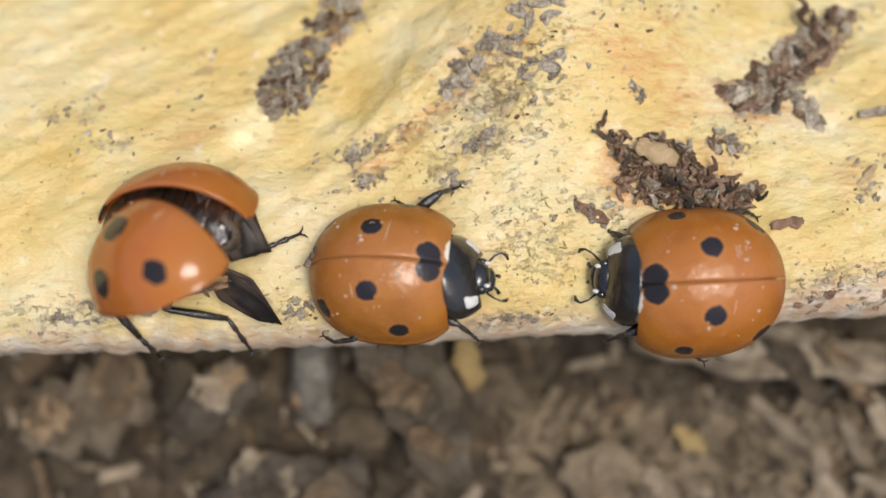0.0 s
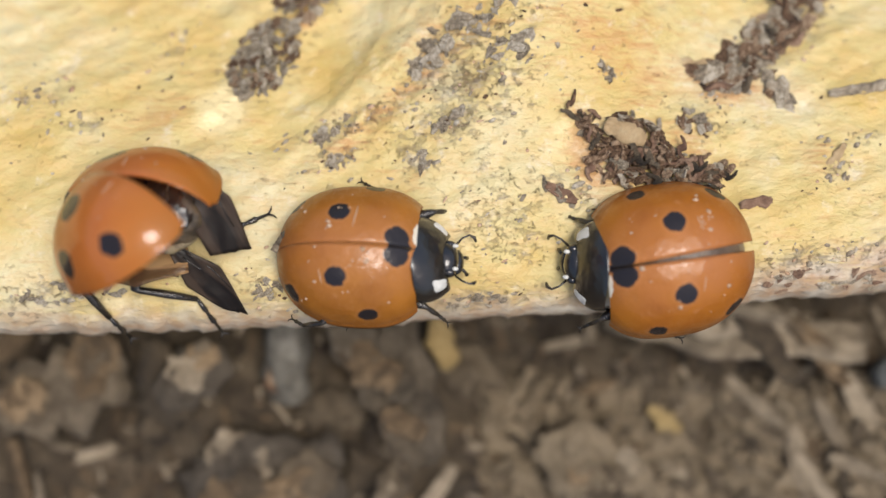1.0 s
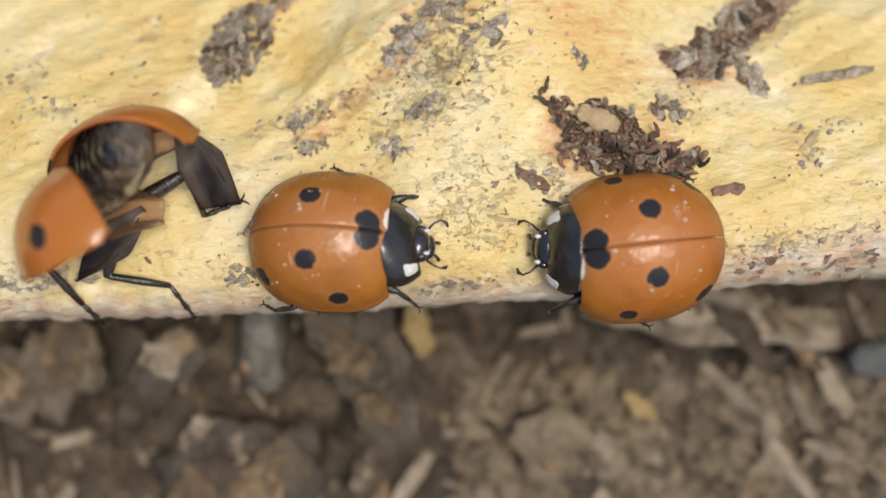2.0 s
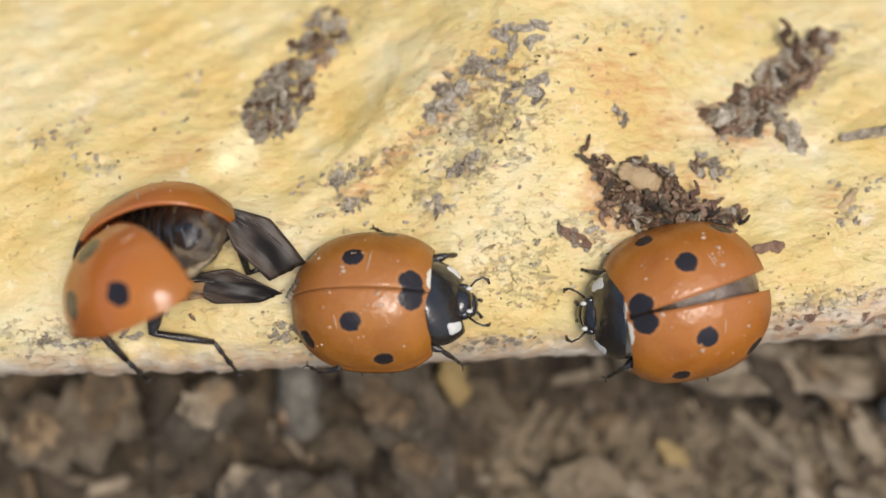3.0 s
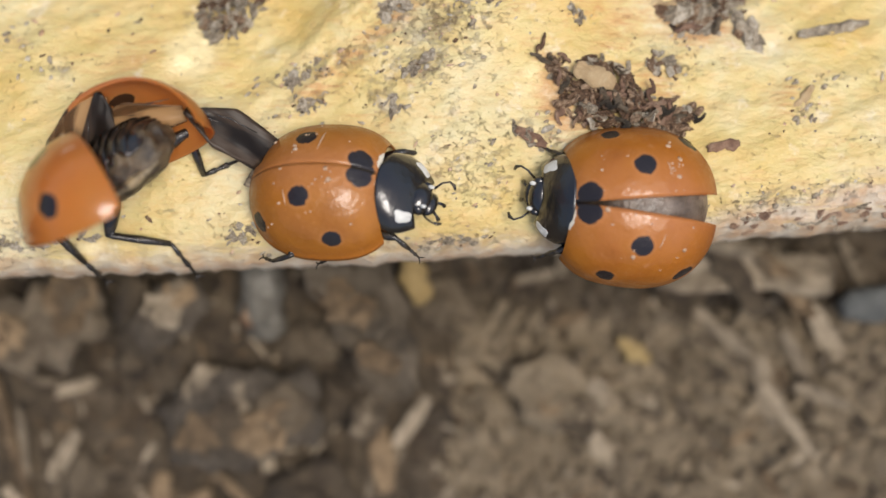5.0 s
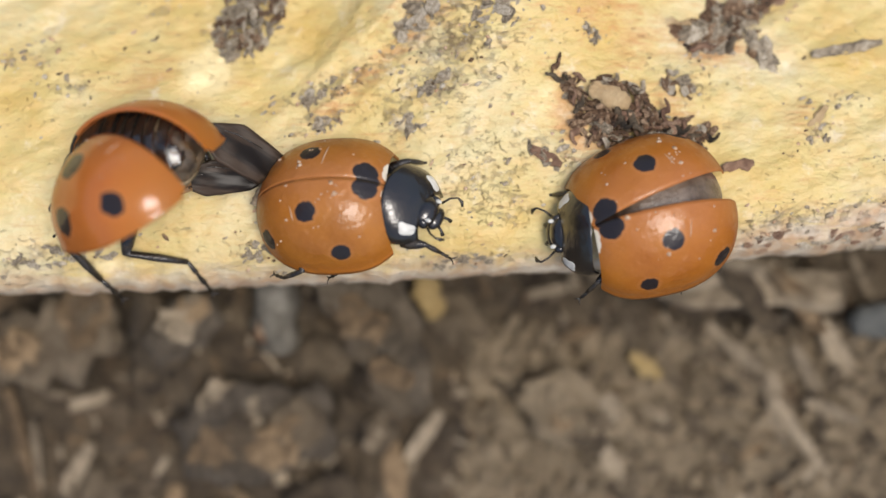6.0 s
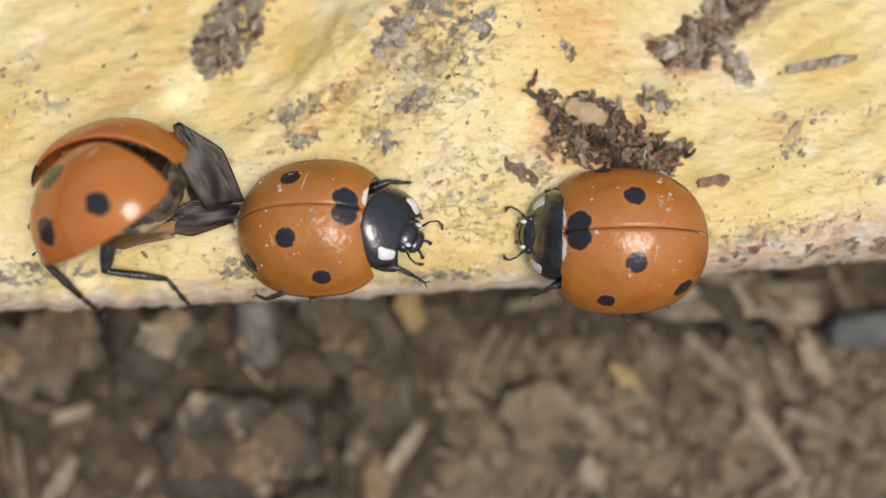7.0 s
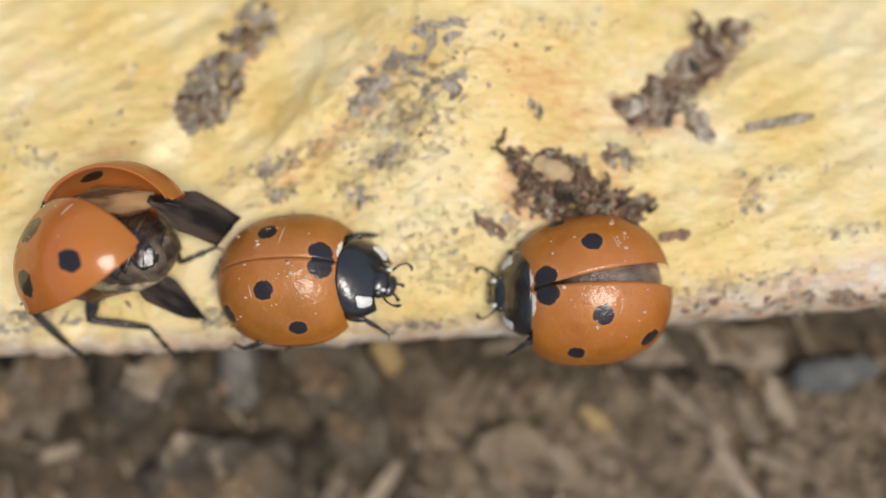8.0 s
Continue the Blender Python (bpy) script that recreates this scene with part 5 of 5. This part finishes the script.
    key(WINGS[0][1], (
        (0.00, -11.08, 1.85, 1.60, -17, -4, 4),
        (1.00, -11.36, 1.60, 1.60, -17, -4, 5),
        (2.50, -11.04, 3.18, 1.80, -17, -11, 5),
        (3.00, -11.41, 2.58, 1.80, -17, -4, 0),
        (3.25, -11.14, 3.17, 2.20, 1, -0, 65),
        (3.50, -10.45, 3.45, 2.90, 12, -12, 131),
        (4.00, -10.15, 3.10, 2.90, 10, -10, 130),
        (4.10, -10.70, 2.80, 2.30, 4, -8, 85),
        (4.20, -11.00, 2.60, 1.80, -6, -6, 40),
        (4.40, -11.00, 2.60, 1.80, -6, -6, 40),
        (4.50, -10.99, 2.55, 2.20, 4, -27, 101),
        (5.25, -10.91, 2.78, 2.00, -2, -11, 55),
        (6.00, -10.83, 3.01, 1.80, -17, -4, 10),
        (6.50, -10.50, 2.71, 1.80, -17, -4, 8),
        (7.00, -10.68, 2.44, 1.80, -17, -4, 2),
        (7.50, -10.63, 2.38, 1.80, -17, -4, 6),
        (8.00, -11.21, 2.24, 1.80, -17, -4, 6),
    ))
    key(BELLY_PART, (
        (0.00, -11.10, 4.00, 2.30, -14, -6, -6),
        (1.00, -11.30, 3.90, 2.30, -14, -6, -6),
        (2.30, -10.30, 4.38, 1.90, -30, -56, 30),
        (2.50, -10.23, 4.38, 1.90, -30, -56, 30),
        (3.00, -11.00, 3.85, 2.00, -28, -24, 10),
        (3.50, -10.73, 3.57, 1.90, -51, -1, 3),
        (4.00, -10.63, 3.54, 1.90, -51, -1, -3),
        (4.50, -10.66, 2.96, 1.90, -51, -1, -0),
        (4.70, -10.72, 2.43, 1.90, -62, -30, 26),
        (6.00, -10.95, 4.30, 2.45, -18, -14, 4),
        (6.50, -10.97, 4.08, 2.45, -16, -12, -4),
        (7.00, -11.04, 4.00, 2.35, -22, -10, -4),
        (7.50, -10.68, 3.84, 1.75, -26, -8, -4),
        (8.00, -10.70, 3.90, 1.70, -24, -9, -8),
    ))


motions()
